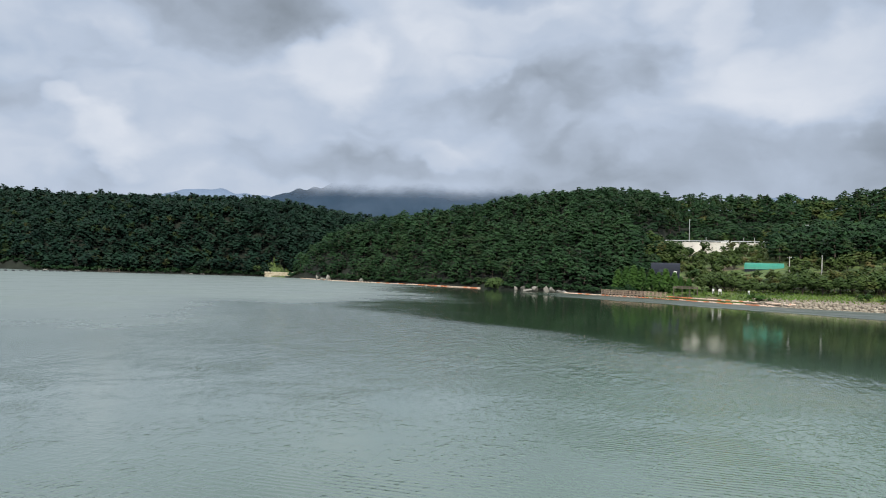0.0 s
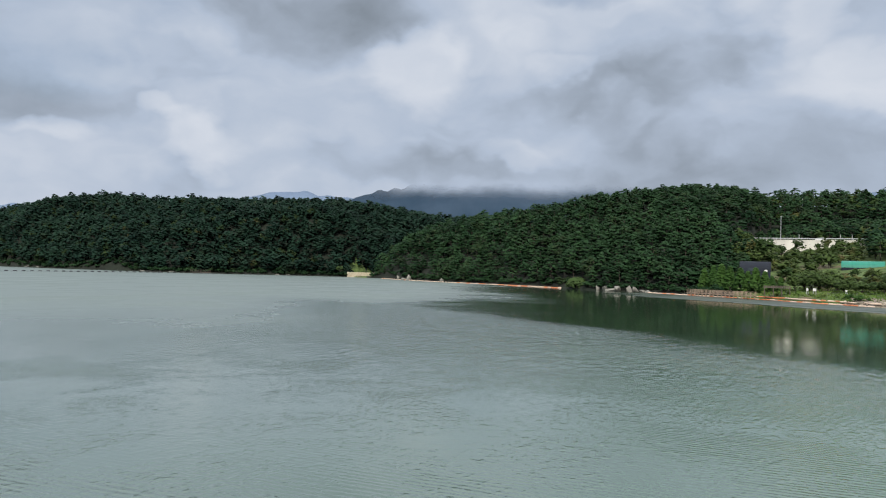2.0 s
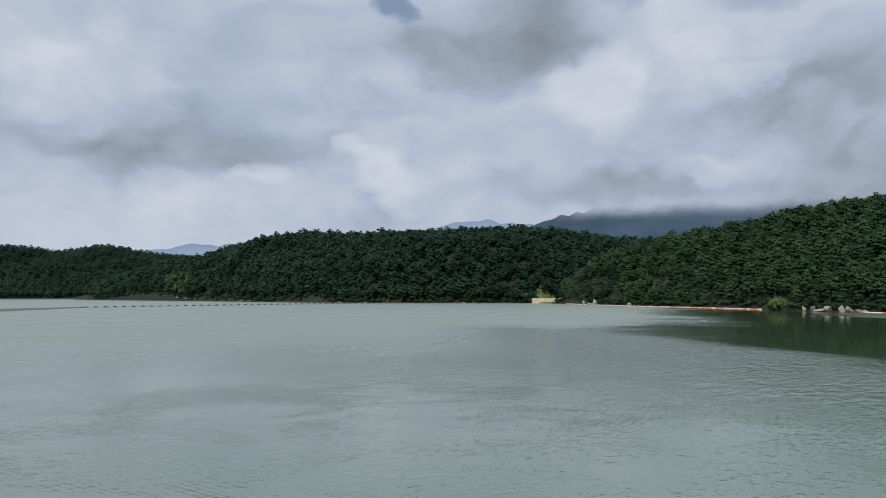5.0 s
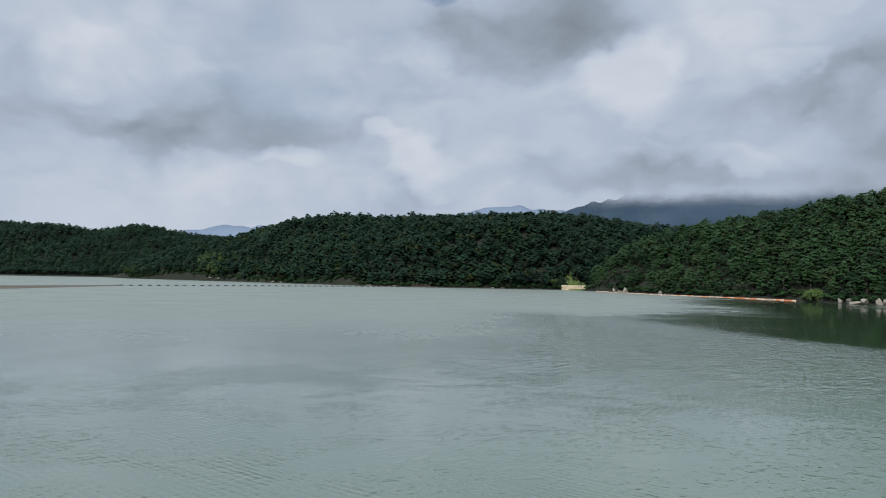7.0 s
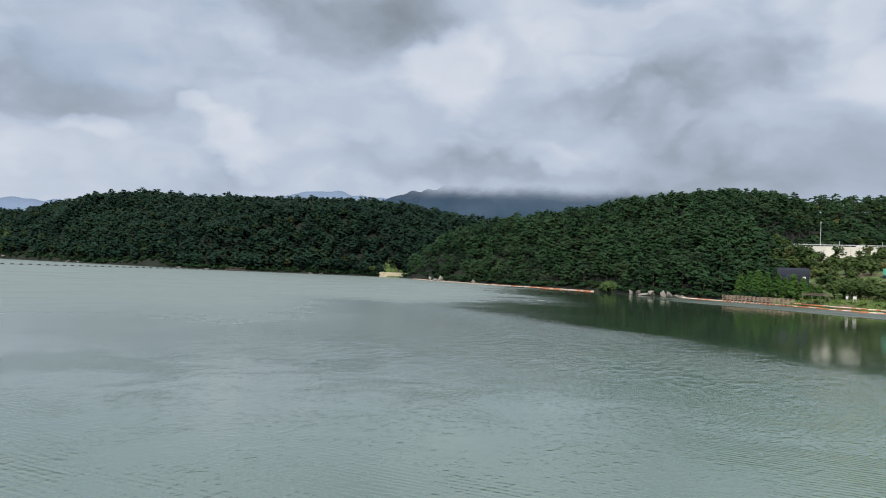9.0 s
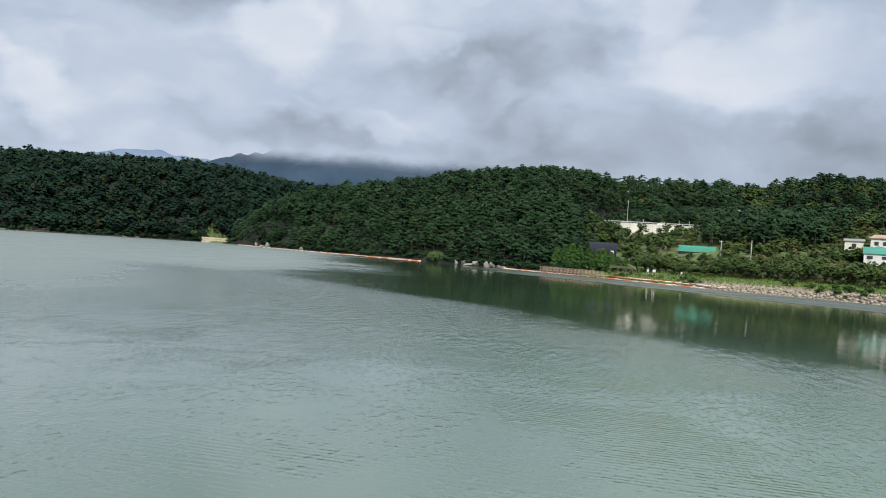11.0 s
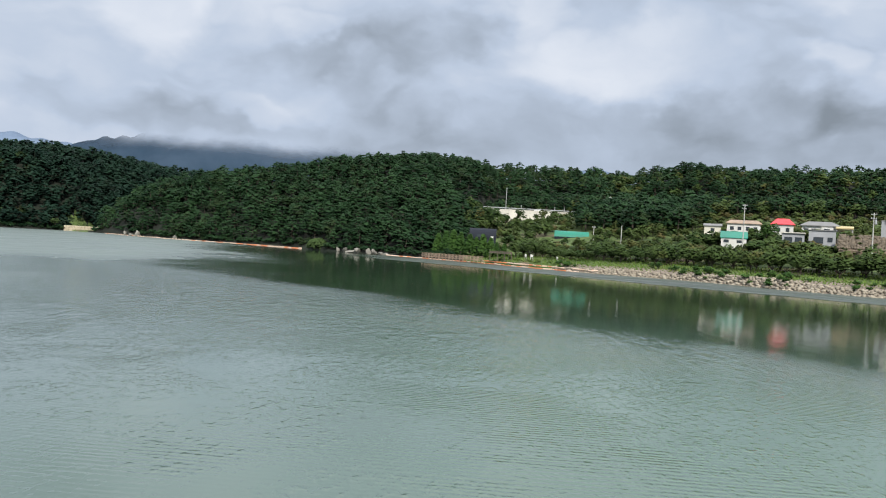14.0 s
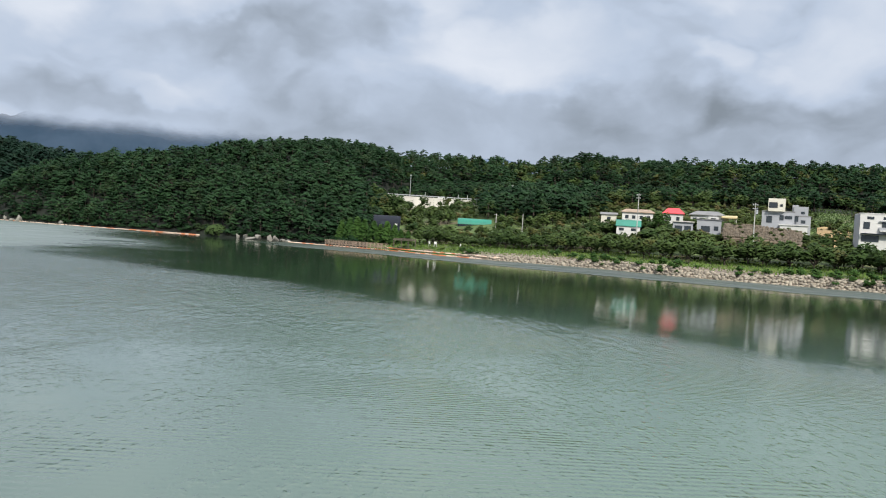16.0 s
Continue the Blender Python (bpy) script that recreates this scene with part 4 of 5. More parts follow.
for k, (az, dr, w, h) in enumerate([(-12.35, -0.5, 1.1, 1.9), (-11.75, 1.5, 2.0, 1.8), (-11.35, -0.5, 2.4, 1.5), (-10.95, 0.5, 2.0, 2.8), (-10.1, 0.0, 1.5, 2.4),
                                      (-9.7, 0.2, 1.8, 2.3), (-9.15, -0.3, 1.7, 1.6), (-8.75, 0, 1.5, 1.4)]):
    boulder(az, float(SHORE(az)) + dr - 0.6, w * 1.05, h * 1.1, 30 + k, "pale grey angular boulder at the water's edge")
for k, (az, dr, w, h) in enumerate([(-27.25, 0, 1.2, 2.8), (-26.85, 0.5, 2.4, 1.7), (-26.45, 0, 1.6, 3.6), (-24.0, 0.5, 1.2, 2.7)]):
    boulder(az, float(SHORE(az)) - 2.5 + dr, w * 1.05, h * 1.15, 50 + k, "upright pale stone beside the floats")
for k, az in enumerate((-57.0, -56.4, -52.6, -52.0, -43.6, -36.2, -35.4, -45.5)):
    boulder(az, float(SHORE(az)) + 0.5, 1.8, 1.0, 70 + k, "grey shore rock under dark pines", group="rocks under the far wood")

# wall of sandstone blocks at the inlet's mouth: each block its own piece
wall = tagged(new("wall_inlet"), "weathered sandstone block wall at the water", "wall", kind="structure")
wx, wy = polar(-29.85, 447)
wall.matrix_basis = pose(wx, wy, 0, 0, 0, 29.85 + 4)
for row in range(3):
    x = -9.6 + 0.5 * (row % 2)
    while x < 8.6:
        w = rng.uniform(1.3, 2.4)
        bm = boxed(x + 0.04, x + w - 0.04, -0.5 + row * 0.35 + rng.uniform(-0.12, 0.12), 1.6 + row * 0.35, row * 1.05 - 0.2, row * 1.05 + 0.78 + rng.uniform(0, 0.08), bevel=0.1)
        part("block", bm, M_SAND, wall)
        x += w
part("fill", boxed(-9.5, 9.0, 0.3, 6.0, -0.6, 2.5), M_SOIL, wall)

# wooden jetty across the water on the far shore
jetty = thing("jetty", "dark wooden platform with railing on the far shore", "jetty", at=(*polar(-41.6, 440), 0), turn=41.6)
part("deck", boxed(-5.5, 5.5, -2, 3, 0.55, 0.8), M_DARKWOOD, jetty)
for x in (-5, -2.5, 0, 2.5, 5):
    part("pile", rod(bmesh.new(), (x, -1.7, -1.5), (x, -1.7, 0.6), 0.12), M_DARKWOOD, jetty)
    part("post", boxed(x - 0.07, x + 0.07, -1.95, -1.81, 0.8, 1.95), M_DARKWOOD, jetty)
for z in (1.3, 1.85):
    part("rail", boxed(-5.3, 5.3, -1.93, -1.84, z, z + 0.1), M_DARKWOOD, jetty)

# boardwalk beside the cypresses
p, q = Vector(polar(-5.9, 238)), Vector(polar(-1.55, 221.5))
length = (q - p).length
walkway = thing("boardwalk", "weathered brown wooden boardwalk with railings over the water", "boardwalk", at=(p.x, p.y, 0), turn=math.degrees(math.atan2(q.y - p.y, q.x - p.x)))
part("beam", boxed(0, length, -0.95, -0.75, 0.82, 1.04), M_WOOD, walkway)
part("beam", boxed(0, length, 0.75, 0.95, 0.82, 1.04), M_WOOD, walkway)
plank = bpy.data.meshes.new("plank")
bm = boxed(0, 0.27, -1.05, 1.05, 1.044, 1.10)
bm.to_mesh(plank)
bm.free()
plank.materials.append(M_WOOD)
for k in range(int(length / 0.3)):
    o = new("plank", plank)
    o.parent = walkway
    o.matrix_basis = pose(0.3 * k, rng.uniform(-0.03, 0.03), rng.uniform(-0.006, 0.006))
x = 0.1
while x < length:
    for y in (-0.98, 0.98):
        part("post", boxed(x - 0.06, x + 0.06, y - 0.06, y + 0.06, 0.8, 2.05), M_WOOD, walkway)
        part("pile", rod(bmesh.new(), (x, y * 0.85, -1.8), (x, y * 0.85, 0.85), 0.13), M_WOOD, walkway)
    x += 1.45
for y in (-0.98, 0.98):
    for z in (1.35, 1.65, 1.96):
        part("rail", boxed(0, length, y - 0.035, y + 0.035, z, z + 0.09), M_WOOD, walkway)

# viewing platform on the grassy bank
vx, vy = polar(-0.2, 221)
view = thing("viewing_platform", "small dark wooden viewing platform on posts", "platform", at=(vx, vy, 2.7), turn=0.2)
part("deck", boxed(-3.0, 3.6, -1.5, 1.5, 0.6, 0.82), M_DARKWOOD, view)
for x in (-2.8, -0.6, 1.4, 3.4):
    for y in (-1.35, 1.35):
        part("post", boxed(x - 0.09, x + 0.09, y - 0.09, y + 0.09, -1.7, 1.2), M_DARKWOOD, view)
for y in (-1.4, 1.4):
    for z in (0.95, 1.12):
        part("rail", boxed(-3.0, 3.6, y - 0.05, y + 0.05, z, z + 0.1), M_DARKWOOD, view)

# picnic table on the promenade
r = float(SHORE(20.4)) + 11
table = thing("picnic_table", "dark wooden picnic table with benches on the grass", "table", at=(*polar(20.4, r), float(land(20.4, r))), turn=-20.4)
for y in (-0.36, -0.12, 0.12, 0.36):
    part("board", boxed(-1.5, 1.5, y - 0.11, y + 0.11, 0.72, 0.78), M_DARKWOOD, table)
for y in (-0.85, 0.85):
    part("bench", boxed(-1.5, 1.5, y - 0.18, y + 0.18, 0.40, 0.46), M_DARKWOOD, table)
for x in (-1.1, 1.1):
    for y in (-0.75, 0.75):
        part("leg", rod(bmesh.new(), (x, y, -0.15), (x, y * 0.35, 0.72), 0.06, sides=6), M_DARKWOOD, table)
    part("crossbar", boxed(x - 0.05, x + 0.05, -0.98, 0.98, 0.335, 0.397), M_DARKWOOD, table)

# notice boards on the bank
for az, w, h in ((-1.3, 0.2, 0.6), (1.75, 0.25, 0.6), (2.2, 0.4, 0.6), (4.1, 0.2, 0.4)):
    r = float(SHORE(az)) + 9
    s = thing("notice_board", "small white notice board on the grass", "sign", at=(*polar(az, r), float(land(az, r))), turn=-az, group="notice boards")
    part("panel", boxed(-w, w, -0.05, 0.05, 0.9, 0.9 + h * 1.2, bevel=0.02), M_WHITE, s)
    for x in (-w * 0.8, w * 0.8):
        part("leg", boxed(x - 0.05, x + 0.05, 0.055, 0.15, -0.2, 0.9 + h), M_METAL, s)

# young cypresses behind the boardwalk
cyp = [conifer(120 + k, 7.6) for k in range(3)]
masters = [grown("cypress", "bright green young cypress behind the boardwalk", c, M_CONE, "tree", "cypresses by the boardwalk") for c in cyp]
for k, (az, dr, sc) in enumerate([(-4.9, 6, 0.95), (-4.3, 7, 1.05), (-3.75, 6, 1.1), (-3.2, 7, 1.0), (-2.5, 6.5, 0.95), (-2.0, 7.5, 0.8), (-1.5, 6.5, 0.95), (-0.9, 8, 0.8), (-0.45, 11, 0.6), (0.1, 12, 0.55)]):
    r = float(SHORE(az)) + dr
    m = pose(*polar(az, r), float(land(az, r)) - 0.2, 0, 0, 70 * k) @ Matrix.Diagonal((sc * 1.5, sc * 1.5, sc, 1))
    if k < 3:
        masters[k].matrix_basis = m
    else:
        copy_thing(masters[k % 3], m).matrix_basis = m

# willow at the waterline, and the pale sapling on the clearing
g = np.random.RandomState(77)
n = 420
d = g.normal(0, 1, (n, 3))
d /= np.linalg.norm(d, axis=1)[:, None]
d[:, 2] = np.abs(d[:, 2])
pts = d * np.array([3.1, 2.4, 2.6]) * g.uniform(0.75, 1.05, (n, 1)) + np.array([0, 0, 1.6]) - np.array([0, 0, 1.5]) * g.uniform(0, 1, (n, 1)) * (1 - d[:, 2:3])
willow = grown("willow", "pale green willow overhanging the water", (stick((0, 0, -0.5), (0.3, 0, 3.2), 0.22, 0.1, 7), tufts(pts, g.uniform(0.25, 0.5, n), g, 1.3)), M_WILLOW)
willow.matrix_basis = pose(*polar(-13.9, SHORE(-13.9) + 1.0), 0.2) @ Matrix.Diagonal((1.25, 1.1, 0.92, 1))
sap = grown("sapling", "pale green young tree beside the stone wall", broadleaf(200, 5.5, 2.6, 160, 0.3, 0.4), M_WILLOW)
sap.matrix_basis = pose(*polar(-31.6, 452), 1.2)

# ---- the village on the slope ----


def window(parent, x, z, w, h, y, bars=1):
    """A framed window set into a front at depth y: frame with bars, and a pane behind."""
    bm = bmesh.new()
    t = 0.09
    for x0, x1, z0, z1 in [(x - w / 2, x + w / 2, z, z + t), (x - w / 2, x + w / 2, z + h - t, z + h), (x - w / 2, x - w / 2 + t, z + t, z + h - t), (x + w / 2 - t, x + w / 2, z + t, z + h - t)]:
        box(bm, x0, x1, y - 0.07, y + 0.05, z0, z1)
    for k in range(bars):
        xb = x - w / 2 + w * (k + 1) / (bars + 1)
        box(bm, xb - 0.035, xb + 0.035, y - 0.06, y + 0.04, z + t, z + h - t)
    win = part("window", bm, M_SLATE, parent)
    part("pane", boxed(x - w / 2 + t, x + w / 2 - t, y - 0.03, y - 0.01, z + t, z + h - t), M_GLASS, win)
    return win


def side_window(parent, y, z, w, h, x):
    win = part("window", boxed(x - 0.05, x + 0.05, y - w / 2, y + w / 2, z, z + h), M_SLATE, parent)
    part("pane", boxed(x - 0.07, x + 0.07, y - w / 2 + 0.08, y + w / 2 - 0.08, z + 0.08, z + h - 0.08), M_GLASS, win)


def gable(x0, x1, y0, y1, z0, rise, over=0.4, thick=0.18, hip=0.0):
    """A pitched roof with its ridge along x; hip draws the ridge's ends in."""
    bm = bmesh.new()
    ym = (y0 + y1) / 2
    lower = [(x0 - over, y0 - over), (x1 + over, y0 - over), (x1 + over, y1 + over), (x0 - over, y1 + over)]
    va = [bm.verts.new((x, y, z0)) for x, y in lower]
    vb = [bm.verts.new((x, y, z0 + thick)) for x, y in lower]
    r0, r1 = bm.verts.new((x0 - over + hip, ym, z0 + rise)), bm.verts.new((x1 + over - hip, ym, z0 + rise))
    bm.faces.new(va[::-1])
    for k in range(4):
        bm.faces.new((va[k], va[(k + 1) % 4], vb[(k + 1) % 4], vb[k]))
    bm.faces.new((vb[0], vb[1], r1, r0))
    bm.faces.new((vb[2], vb[3], r0, r1))
    bm.faces.new((vb[3], vb[0], r0))
    bm.faces.new((vb[1], vb[2], r1))
    return bm


def house_at(az0, az1, r, ztop, label, group=""):
    """An empty at the house's front, half way between two headings; gives it, its half width, and local floor and top."""
    az = (az0 + az1) / 2
    ob = thing("house", label, "house", at=(*polar(az, r), 0), turn=-az, group=group)
    return ob, math.tan(radians((az1 - az0) / 2)) * r


def height_at(el, r):
    return EYE[2] + r * math.tan(radians(el))


# modern grey house with a cream tower room
R = 240
h, hw = house_at(25.4, 28.5, R, 0, "modern grey flat-roofed house with a cream tower room")
z0, zt = 10.0, height_at(3.12, R)
part("wall", boxed(-hw, 2.2, 0, 8, z0, zt), M_GREY, h)
part("wall", boxed(2.2, hw, 0.6, 8, z0, height_at(2.85, R)), M_GREY, h)
part("parapet", boxed(-hw - 0.06, 2.26, -0.06, 8.06, zt - 0.25, zt + 0.1), M_TILE, h)
part("parapet", boxed(2.264, hw + 0.06, 0.54, 8.06, height_at(2.85, R) - 0.2, height_at(2.85, R) + 0.1), M_TILE, h)
tower = part("tower", boxed(-hw + 1.5, -hw + 6.1, -1.0, 4.2, zt - 0.1, height_at(3.98, R), bevel=0.04), M_CREAM, h, "cream tower room")
window(tower, -hw + 2.9, zt + 0.9, 2.3, 1.6, -1.0, 2)
window(tower, -hw + 5.1, zt + 1.3, 0.7, 0.7, -1.0, 0)
side = part("stair_tower", boxed(hw - 4.6, hw - 0.8, 1.0, 6, height_at(2.85, R), height_at(3.5, R)), M_GREY, h)
window(side, hw - 2.2, height_at(3.0, R), 1.0, 0.7, 1.0, 0)
part("chimney", boxed(hw - 5.0, hw - 3.4, 2.0, 4, height_at(3.5, R) - 1.5, height_at(3.62, R)), M_GREY, h)
window(h, -hw + 2.0, zt - 3.4, 1.5, 2.0, 0, 1)
window(h, -hw + 5.3, zt - 2.6, 1.1, 1.5, 0, 0)
window(h, 0.6, zt - 2.2, 2.0, 0.9, 0, 1)
window(h, hw - 2.0, zt - 3.2, 1.2, 0.9, 0.6, 0)
window(h, -hw + 9.2, zt - 2.8, 1.0, 1.6, 0, 0)
part("garage", boxed(-1.5, 5.6, -6, -0.05, 9.5, height_at(2.12, R)), M_WHITE, h)
part("garage_roof", boxed(-1.8, 5.9, -6.3, -0.1, height_at(2.12, R), height_at(2.12, R) + 0.25), M_WHITE, h)

# white two-storey house
R = 214
h, hw = house_at(31.4, 35.4, R, 0, "white modern two-storey house with dark windows")
h.matrix_basis = pose(*polar(33.4, R), 0, 0, 0, -33.4 + 10)
z0, zt = 6.5, height_at(3.18, R)
part("wall", boxed(-hw, hw, 0, 8.5, z0, zt, bevel=0.03), M_WHITE, h)
part("side_cladding", boxed(-hw - 0.12, -hw - 0.004, 0.3, 8.3, z0, zt - 0.2), M_GREY, h)
part("parapet", boxed(-hw - 0.1, hw + 0.1, -0.1, 8.6, zt - 0.02, zt + 0.16), M_WHITE, h)
part("balcony", boxed(-hw + 4.3, hw, -1.1, -0.005, zt - 4.3, zt - 4.05), M_WHITE, h)
part("bay_frame", boxed(-hw + 4.2, -hw + 9.4, -0.5, -0.005, zt - 4.05, zt - 3.3), M_GREY, h)
part("bay_frame", boxed(-hw + 4.2, -hw + 9.4, -0.5, -0.005, zt - 1.9, zt - 1.65), M_GREY, h)
window(h, -hw + 2.3, zt - 1.35, 1.5, 0.65, 0, 0)
window(h, -hw + 6.0, zt - 1.35, 1.9, 0.65, 0, 1)
window(h, -hw + 1.5, zt - 3.75, 1.4, 1.7, 0, 0)
window(h, -hw + 6.6, zt - 3.25, 3.6, 1.3, -0.05, 3)
window(h, -hw + 2.4, zt - 6.9, 3.8, 1.6, 0, 3)
window(h, -hw + 8.2, zt - 6.9, 4.4, 1.6, 0, 3)
part("ground_storey_shade", boxed(-hw + 0.3, hw - 0.3, -1.3, -0.01, zt - 5.1, zt - 4.85), M_SLATE, h)

# low houses along the lane
R = 250
h, hw = house_at(18.75, 20.25, R, 0, "white cottage with a bright red hipped roof")
part("wall", boxed(-hw + 0.3, hw - 0.3, 0, 6, 10, height_at(2.6, R)), M_WHITE, h)
part("roof", gable(-hw + 0.3, hw - 0.3, 0, 6, height_at(2.6, R), 2.0, 0.5, 0.15, 1.8), M_RED, h, "bright red sheet roof")
window(h, -1.2, height_at(2.12, R), 1.2, 1.2, 0)
window(h, 1.4, height_at(2.12, R), 1.0, 1.2, 0)
h, hw = house_at(20.7, 22.9, R, 0, "white cottage with a grey tiled roof")
part("wall", boxed(-hw, hw, 0, 7, 10, height_at(2.6, R)), M_WHITE, h)
part("roof", gable(-hw, hw, 0, 7, height_at(2.6, R), 1.5, 0.6, 0.2, 2.2), M_TILE, h)
part("bay", boxed(0.4, 3.4, -1.2, -0.01, 10, height_at(2.52, R)), M_WHITE, h)
for x in (-3.6, -1.6, 4.2):
    window(h, x, height_at(2.15, R), 1.2, 1.2, 0)
window(h, 1.9, height_at(2.15, R), 1.4, 1.2, -1.2)
R = 226
h, hw = house_at(21.15, 22.8, R, 0, "low grey rendered house with a flat roof")
part("wall", boxed(-hw, hw, 0, 6, 6.5, height_at(2.3, R)), M_GREY, h)
part("roof", boxed(-hw - 0.25, hw + 0.25, -0.3, 6.3, height_at(2.3, R), height_at(2.3, R) + 0.22), M_TILE, h)
window(h, -0.9, height_at(1.45, R), 2.4, 1.6, 0, 2)
window(h, 1.9, height_at(1.55, R), 1.2, 1.2, 0)
h, hw = house_at(19.5, 20.9, R, 0, "low grey shed with large shopfront windows")
part("wall", boxed(-hw, hw, 0, 6, 6.5, height_at(2.05, R)), M_GREY, h)
part("roof", boxed(-hw - 0.3, hw + 0.3, -0.5, 6.3, height_at(2.05, R), height_at(2.05, R) + 0.25), M_CONCRETE, h)
window(h, -1.2, height_at(1.3, R), 2.0, 1.9, 0, 1)
window(h, 1.3, height_at(1.3, R), 1.8, 1.9, 0, 1)
R = 255
h, hw = house_at(15.9, 18.1, R, 0, "white cottage with pale brown roof sheets")
part("wall", boxed(-hw, hw, 0, 6, 10, height_at(2.55, R)), M_WHITE, h)
part("roof", gable(-hw, hw, 0, 6, height_at(2.55, R), 1.3, 0.5, 0.2, 1.5), M_WOOD, h)
for x in (-3.4, -1.2, 1.2, 3.4):
    window(h, x, height_at(2.1, R), 1.1, 1.1, 0)
h, hw = house_at(14.4, 15.5, 258, 0, "small cream outbuilding with a low roof")
part("wall", boxed(-hw, hw, 0, 5, 10, height_at(2.3, 258)), M_CREAM, h)
part("roof", gable(-hw, hw, 0, 5, height_at(2.3, 258), 0.9), M_TILE, h)
window(h, 0, height_at(1.95, 258), 1.2, 0.9, 0)

canopy = thing("canopy", "faded yellow awning on thin posts", "awning", at=(*polar(23.3, 250), 0), turn=-23.3)
zt = height_at(2.66, 250)
part("awning", gable(-2.2, 2.2, -1.4, 1.4, zt - 0.9, 0.9, 0.1, 0.35), M_YELLOW, canopy)
for x in (-2, 0, 2):
    for y in (-1.2, 1.2):
        part("post", boxed(x - 0.05, x + 0.05, y - 0.05, y + 0.05, 11, zt - 0.9), M_METAL, canopy)
part("back_wall", boxed(-2.2, 2.2, 1.45, 1.6, 11, zt - 0.95), M_CREAM, canopy)

shed = thing("shed", "low shed with a sloping teal sheet roof", "shed", at=(*polar(16.4, 234), 0), turn=-16.4)
z1, z2 = height_at(1.5, 234), height_at(1.98, 234)
bm = bmesh.new()
vv = [bm.verts.new(c) for c in ((-3.7, -2.5, z1), (3.7, -2.5, z1), (3.7, 2.5, z2), (-3.7, 2.5, z2), (-3.7, -2.5, z1 + 0.12), (3.7, -2.5, z1 + 0.12), (3.7, 2.5, z2 + 0.12), (-3.7, 2.5, z2 + 0.12))]
for f in ((3, 2, 1, 0), (4, 5, 6, 7), (0, 1, 5, 4), (1, 2, 6, 5), (2, 3, 7, 6), (3, 0, 4, 7)):
    bm.faces.new([vv[k] for k in f])
part("roof", bm, M_TEAL, shed, "teal corrugated sheet roof")
part("wall", boxed(-3.4, 3.4, -2.2, 2.2, 7, z1 - 0.02), M_WHITE, shed)
for x in (-2, 1.5):
    window(shed, x, z1 - 1.3, 1.4, 0.8, -2.2)


def barrel(bm, half_w, half_l, z, rise, thick=0.0, n=10):
    """An arched roof along x."""
    rows = []
    for k in range(n + 1):
        a = math.pi * k / n
        y, zz = -math.cos(a) * half_w, z + math.sin(a) * rise
        rows.append((bm.verts.new((-half_l, y, zz)), bm.verts.new((half_l, y, zz))))
    for p, q in zip(rows, rows[1:]):
        bm.faces.new((p[0], p[1], q[1], q[0]))
    bm.faces.new([r[0] for r in rows])
    bm.faces.new([r[1] for r in rows][::-1])
    bm.faces.new((rows[0][0], rows[-1][0], rows[-1][1], rows[0][1]))
    bmesh.ops.recalc_face_normals(bm, faces=bm.faces)
    return bm


R = 268
green = thing("greenhouse", "long low shed with an arched teal green roof", "shed", at=(*polar(5.05, R), 0), turn=-5.05)
zb = height_at(0.95, R)
part("roof", barrel(bmesh.new(), 3.0, 5.9, zb, height_at(1.40, R) - zb), M_TEAL, green, "teal green sheeting over hoops")
part("wall", boxed(-5.8, 5.8, -2.9, 2.9, 7.5, zb - 0.01), M_SLATE, green)
for k in range(9):
    x = -5.6 + 1.4 * k
    bm = bmesh.new()
    last = None
    for j in range(11):
        a = math.pi * j / 10
        p = (x, -math.cos(a) * 3.04, zb + math.sin(a) * (height_at(1.40, R) - zb + 0.04))
        if last:
            rod(bm, last, p, 0.05, sides=4)
        last = p
    part("hoop", bm, M_TEAL, green)

R = 256
hut = thing("hut", "dark blue arched hut with a small window", "shed", at=(*polar(-1.55, R), 0), turn=1.55)
zb = height_at(0.55, R)
part("roof", barrel(bmesh.new(), 2.6, 4.5, zb, height_at(1.24, R) - zb), M_SLATE, hut)
part("wall", boxed(-4.4, 4.4, -2.5, 2.5, 3.0, zb - 0.01), M_SLATE, hut)
part("window", boxed(-2.0, -0.6, -2.75, -2.3, zb + 0.1, zb + 1.0), M_GLASS, hut)
part("door", boxed(2.6, 3.5, -2.6, -2.45, zb - 1.2, zb + 0.5), M_WHITE, hut)

# ---- hill road ----
R = 330
zr = height_at(2.78, R)
road_wall = tagged(new("wall_road"), "pale concrete retaining wall under the hill road", "wall", kind="structure")
panels = along([(a, R) for a in np.arange(-2.3, 5.6, 0.6)], 3.0)
for k, (x, y, turn) in enumerate(panels):
    bm = boxed(0.02, 2.98, -0.25, 0.25, zr - 5.5, zr - 0.35, bevel=0.03)
    o = part("panel", bm, M_CONCRETE, road_wall)
    o.matrix_basis = pose(x, y, 0, 0, 0, turn)
    o = part("coping", boxed(0, 3.0, -0.33, 0.33, zr - 0.346, zr), M_CONCRETE, road_wall)
    o.matrix_basis = pose(x, y, 0, 0, 0, turn)
rd = tagged(new("road"), "grey asphalt hill road behind the retaining wall", "road", kind="structure")
for x, y, turn in panels:
    o = part("slab", boxed(0, 3.02, 0.34, 7.5, zr - 5, zr - 0.5), M_PAVING, rd)
    o.matrix_basis = pose(x, y, 0, 0, 0, turn)
guard = thing("guardrail", "galvanised guardrail along the hill road", "guardrail")
for x, y, turn in panels:
    o = part("post", boxed(-0.06, 0.06, 0.0, 0.12, zr, zr + 0.75), M_METAL, guard)
    o.matrix_basis = pose(x, y, 0, 0, 0, turn)
    o = part("rail", boxed(0, 3.0, -0.06, -0.005, zr + 0.42, zr + 0.72), M_METAL, guard)
    o.matrix_basis = pose(x, y, 0, 0, 0, turn)

